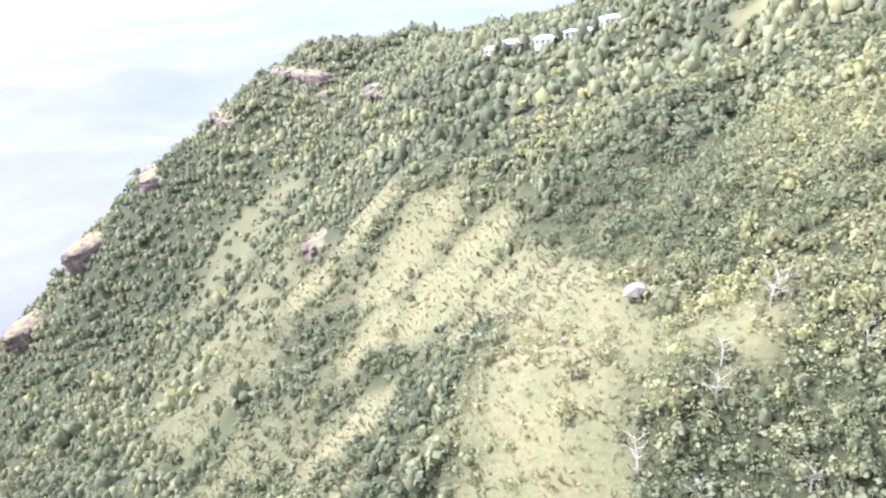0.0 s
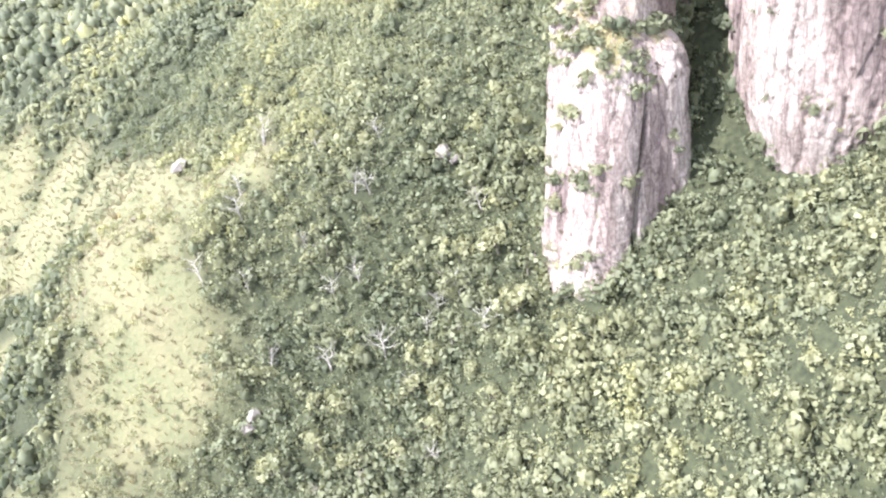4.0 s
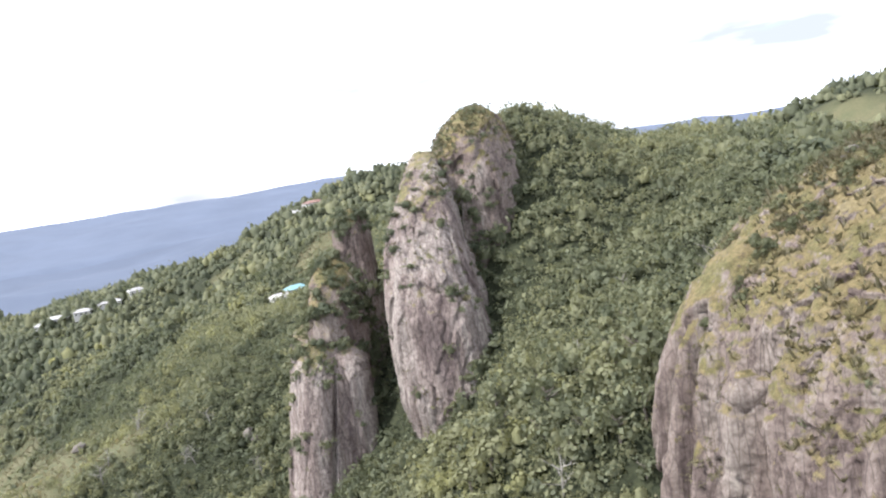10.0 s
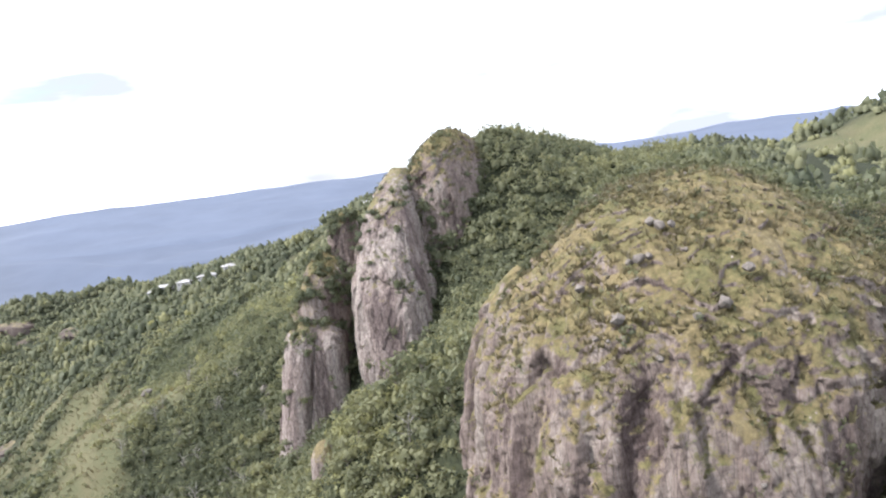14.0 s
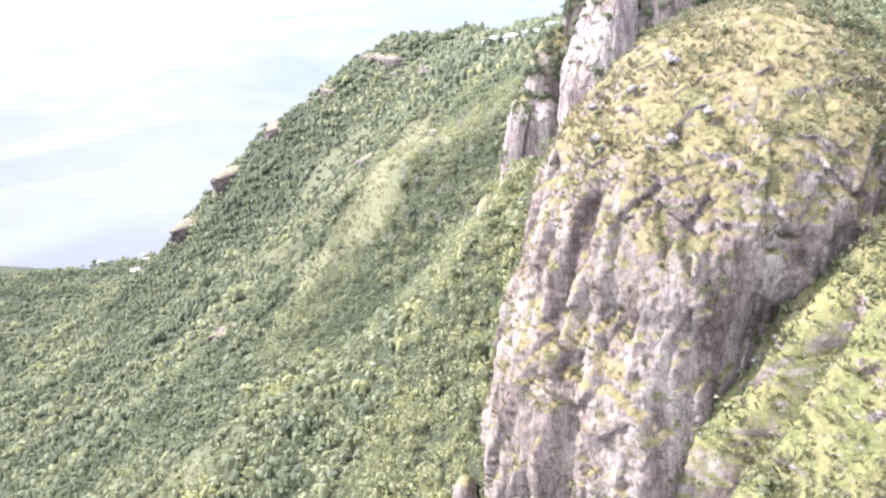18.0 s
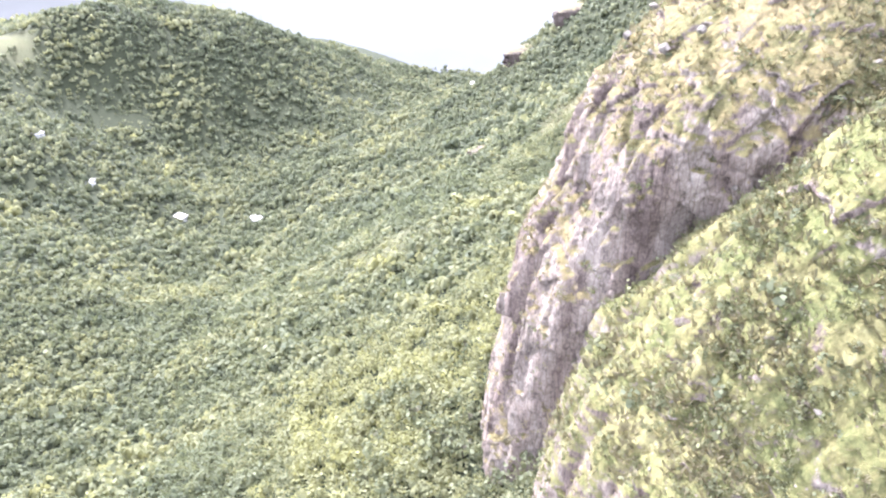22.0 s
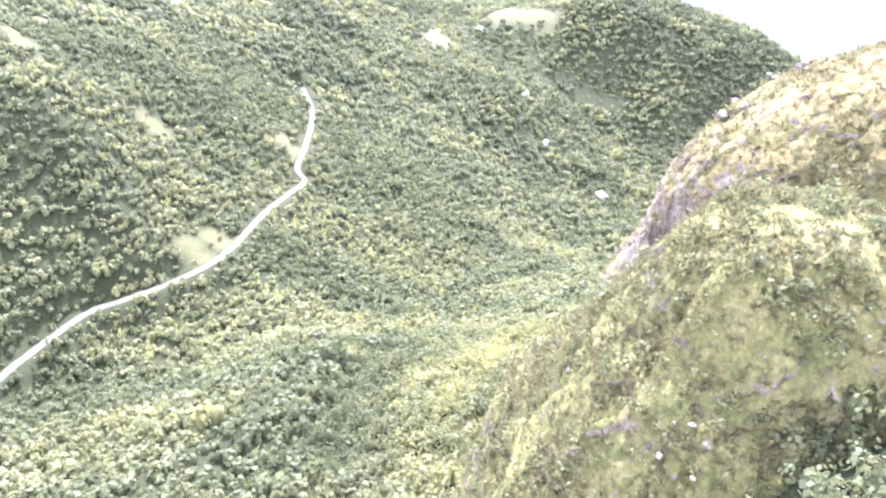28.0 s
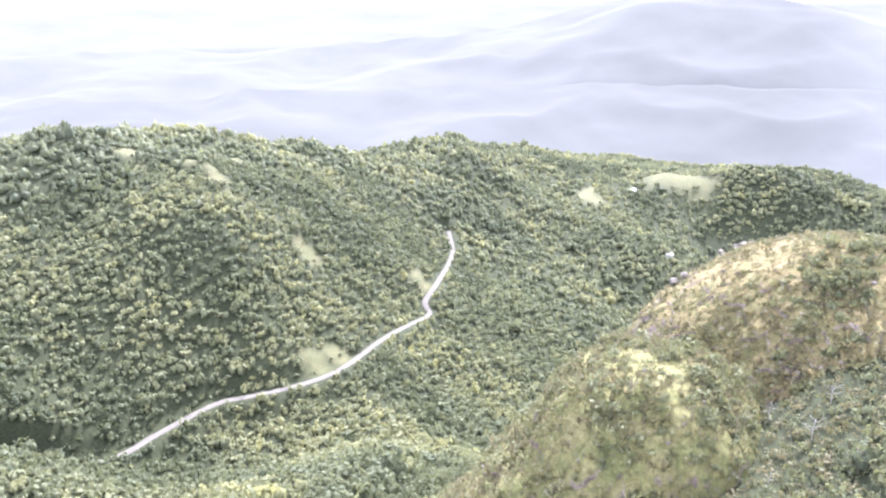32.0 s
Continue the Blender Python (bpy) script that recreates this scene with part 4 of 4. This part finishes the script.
def boulder(px, py, pz, size, k):
    g = random.Random(2000 + k)
    ob = tagged(new("boulder", BOULDERS[k % 8]), "pale lichen-covered boulder half sunk in the grass", "boulder", "boulders on the rock domes")
    ob.matrix_basis = pose(px, py, pz, g.uniform(-25, 25), g.uniform(-25, 25), g.uniform(0, 360)) @ Matrix.Diagonal((size, size * g.uniform(0.7, 1.1), size * g.uniform(0.7, 1.1), 1))


k_ = 0
for index, count, least in [(0, 185, 0.4), (1, 70, 0.45), (3, 24, 0.4)]:
    for px, py, pz in on_rock(index, count, least):
        boulder(px, py, pz, float(np.exp(rng.normal(-1.0, 0.4))), k_)
        k_ += 1
for px, py, size in [(104, 12, 1.1), (105.5, 13, 0.9), (103, 13.5, 0.8), (108, 17, 1.1), (109.5, 16, 0.8), (107, 18.5, 0.9), (96, 15, 1.0), (100, 7, 1.1), (113, 5, 1.2), (117, 8, 0.9), (184, 8, 0.8), (183, 6, 0.6), (185, 3, 0.75), (180, 8.5, 0.5), (186, 5, 0.55), (187, 7, 0.45), (182, 4, 0.5)]:
    boulder(px, py, float(roof_height(np.array([px]), np.array([py]))[0]) - 0.4, size, k_)
    k_ += 1
for px, py, size in [(-79, 187, 2.6), (-63, 126, 2.3), (-62, 128, 1.8), (-13, 153, 2.2), (-11, 151, 1.6), (-90, 175, 1.0)]:
    boulder(px, py, float(ground_height(px, py)) + 0.6 * size, size, k_)
    k_ += 1


# ---- houses ----
def house(px, py, wide, deep, turn, roof_mat, label, storeys=1):
    thing = tagged(new("house"), label, "house", "houses on the ridge")
    high = 3.0 * storeys
    thing.matrix_basis = pose(px, py, float(ground_height(px, py)) + 1.2, 0, 0, turn)

    def block(name, lo, hi, mat, parent):
        bm = bmesh.new()
        bmesh.ops.create_cube(bm, size=1)
        for v in bm.verts:
            v.co = Vector([lo[i] + (v.co[i] + 0.5) * (hi[i] - lo[i]) for i in range(3)])
        return part(name, bm, mat, parent)

    wall = block("wall", (-wide / 2, -deep / 2, -3.0), (wide / 2, deep / 2, high), PLASTER, thing)
    bm = bmesh.new()
    e = 0.6
    c = [bm.verts.new(p) for p in ((-wide / 2 - e, -deep / 2 - e, high), (wide / 2 + e, -deep / 2 - e, high), (wide / 2 + e, deep / 2 + e, high), (-wide / 2 - e, deep / 2 + e, high))]
    r1, r2 = bm.verts.new((-wide / 4, 0, high + 1.5)), bm.verts.new((wide / 4, 0, high + 1.5))
    for f_ in ((c[0], c[1], r2, r1), (c[2], c[3], r1, r2), (c[1], c[2], r2), (c[3], c[0], r1), (c[3], c[2], c[1], c[0])):
        bm.faces.new(f_)
    part("roof", bm, roof_mat, thing)
    for s_ in range(storeys):
        for k in range(int(wide // 3)):
            x_ = -wide / 2 + 1.6 + 3 * k
            for side in (-1, 1):
                block("window", (x_ - 0.5, side * deep / 2 - 0.03, 1.0 + 3 * s_), (x_ + 0.5, side * deep / 2 + 0.03, 2.1 + 3 * s_), DARK_PANE, wall)
    block("door", (wide / 2 - 0.03, -0.5, 0), (wide / 2 + 0.04, 0.5, 2.05), DARK_PANE, wall)
    return thing


for px, py, wide, deep, turn, mat, words in [(-166, 433, 14, 9, 20, ROOF_GREY, "white house with a pale roof"), (-182, 428, 10, 8, 10, ROOF_GREY, "small white house with a pale roof"), (-150, 441, 11, 8, 35, ROOF_GREY, "white house among trees"),
                                              (-205, 440, 16, 9, 5, ROOF_GREY, "long white house with a pale roof"), (-222, 452, 9, 7, -8, ROOF_GREY, "white house on the ridge"),
                                              (-9, 247, 8, 6, 30, ROOF_TEAL, "house with a teal metal roof"), (-18, 252, 6, 5, 30, ROOF_GREY, "low white shed beside the teal roof"), (-22, 445, 15, 9, 40, ROOF_RED, "house with a rust-coloured roof"),
                                              (-36, 442, 8, 7, 30, ROOF_GREY, "small white house near the hilltop"), (262, 246, 12, 8, 10, ROOF_GREY, "white house below the bare hill"), (250, 238, 9, 7, 15, ROOF_GREY, "low white house below the bare hill"),
                                              (-454, -17, 11, 8, 20, ROOF_GREY, "white house deep in the valley"), (-477, -87, 12, 8, 40, ROOF_GREY, "white house in the valley forest"), (-502, -162, 12, 8, 70, ROOF_GREY, "pale house beside a track"), (-558, -198, 11, 8, 30, ROOF_GREY, "pale house on the valley side"),
                                              (-756, 334, 14, 9, 15, ROOF_GREY, "white house on the valley floor"), (-770, 350, 10, 8, 40, ROOF_GREY, "small white house on the valley floor"), (-700, -300, 12, 8, 10, ROOF_GREY, "white house beside the bare field")]:
    house(px, py, wide, deep, turn, mat, words)

g_ = random.Random(5)
for k in range(16):
    house(-1010 + g_.uniform(-170, 130), 560 + g_.uniform(-150, 190), g_.uniform(9, 16), g_.uniform(8, 11), g_.uniform(0, 90), ROOF_GREY, "white house in the far valley town")

# a radio mast on the eastern hill
mast = tagged(new("radio_mast"), "thin steel radio mast on the wooded hilltop", "mast")
mast.matrix_basis = pose(312, 330, float(ground_height(312, 330)))
bm = bmesh.new()
tube(bm, [(0, 0, -1), (0, 0, 14), (0, 0, 30)], [0.35, 0.25, 0.12], 6)
pole = part("pole", bm, STEEL, mast)
for z_ in (18, 22, 26):
    bm = bmesh.new()
    tube(bm, [(-1.2, 0, z_), (1.2, 0, z_)], [0.1, 0.1], 5)
    part("crossarm", bm, STEEL, pole)


# ---- road ----
def road_mesh():
    line = ROAD_LINE
    way = np.gradient(line[:, :2], axis=0)
    way /= np.linalg.norm(way, axis=1)[:, None] + 1e-9
    side = np.c_[-way[:, 1], way[:, 0]]
    cols = []
    for off, lift in ((-2.2, 0.05), (-1.7, 0.22), (0, 0.28), (1.7, 0.22), (2.2, 0.05)):
        cols.append(np.c_[line[:, :2] + side * off, line[:, 2] + lift])
    return np.stack(cols, 1).reshape(-1, 3), sheet_quads(len(line), 5)


v, q = road_mesh()
GRAVEL = plain("pale_concrete", ((0.07, 0.063, 0.058), (0.115, 0.104, 0.095)), 0.5, 0.9, 0.2)
tagged(new("road", mesh_from("road", v, q, GRAVEL)), "narrow pale concrete road round the wooded hill", "road", kind="structure")


# ---- far country behind the valley ----
def far_country(near, far, first, last, low, high, relief, seed, tone, peaks=(), dip=160):
    """Far ranges with haze painted into their glow: blue to the north, pale towards the sun in the west, lavender under
    the cloud in the south-west.
    """
    m, t, b = material("haze_painted_hills", 1.0)
    co = node(t, "ShaderNodeTexCoord")
    xyz = node(t, "ShaderNodeSeparateXYZ", [(co.outputs["Object"], 0)])
    west = node(t, "ShaderNodeMath", [(xyz.outputs["X"], 0)])
    west.operation = "MULTIPLY"
    west.inputs[1].default_value = -1 / math.pi
    north = node(t, "ShaderNodeMath", [(xyz.outputs["Y"], 0)])
    north.operation = "MULTIPLY"
    north.inputs[1].default_value = 1 / math.pi
    way = node(t, "ShaderNodeMath", [(west.outputs[0], 0), (north.outputs[0], 1)])
    way.operation = "ARCTAN2"
    part_ = node(t, "ShaderNodeMath", [(way.outputs[0], 0)])
    part_.operation = "DIVIDE"
    part_.inputs[1].default_value = math.pi
    # haze tint by compass direction, painted in as emission
    haze_glow = ramp(t, part_.outputs[0], [(0.0, (0.16, 0.188, 0.25)), (0.2, (0.16, 0.188, 0.248)), (0.33, (0.18, 0.186, 0.2)), (0.46, (0.155, 0.159, 0.165)), (0.55, (0.096, 0.098, 0.1)), (0.8, (0.125, 0.127, 0.127))])
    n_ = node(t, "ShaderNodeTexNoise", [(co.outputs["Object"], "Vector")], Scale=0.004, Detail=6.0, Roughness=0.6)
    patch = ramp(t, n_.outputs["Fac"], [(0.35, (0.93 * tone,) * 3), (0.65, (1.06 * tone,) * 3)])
    col = node(t, "ShaderNodeMixRGB", [(haze_glow, 1), (patch, 2)], Fac=1.0)
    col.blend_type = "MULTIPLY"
    haze_base = node(t, "ShaderNodeMixRGB", [(col.outputs[0], 1)], Fac=1.0)
    haze_base.blend_type = "MULTIPLY"
    haze_base.inputs[2].default_value = (0.05, 0.05, 0.05, 1)
    t.links.new(haze_base.outputs[0], b.inputs["Base Color"])
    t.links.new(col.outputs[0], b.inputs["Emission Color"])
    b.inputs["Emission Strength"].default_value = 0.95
    aa, rr = np.meshgrid(np.radians(np.linspace(first, last, 300)), np.linspace(near, far, 46))
    px, py = -np.sin(aa) * rr, np.cos(aa) * rr
    k = (rr - near) / (far - near)
    ridges = 1 - np.abs(fbm(px / 700, py / 700, 0.4, 4, seed, 0.42)) * 1.6
    z = low + (high - low) * k + 0.55 * relief * (ridges - 0.4) * np.clip(k * 4, 0, 1)
    z = z - dip * np.clip(1 - k * 6, 0, 1)
    for way_, width, tall in peaks:
        z = z + tall * np.exp(-(((np.degrees(aa) - way_) / width) ** 2)) * np.clip(k * 1.5, 0, 1)
    tagged(new("backdrop", mesh_from("backdrop", np.stack([px, py, z], -1).reshape(-1, 3), sheet_quads(*aa.shape), m)), "far valley and mountain ranges with blue to pale haze painted in as glow", "mountains", kind="structure")


# tone rises with distance: more haze painted into the farther bands
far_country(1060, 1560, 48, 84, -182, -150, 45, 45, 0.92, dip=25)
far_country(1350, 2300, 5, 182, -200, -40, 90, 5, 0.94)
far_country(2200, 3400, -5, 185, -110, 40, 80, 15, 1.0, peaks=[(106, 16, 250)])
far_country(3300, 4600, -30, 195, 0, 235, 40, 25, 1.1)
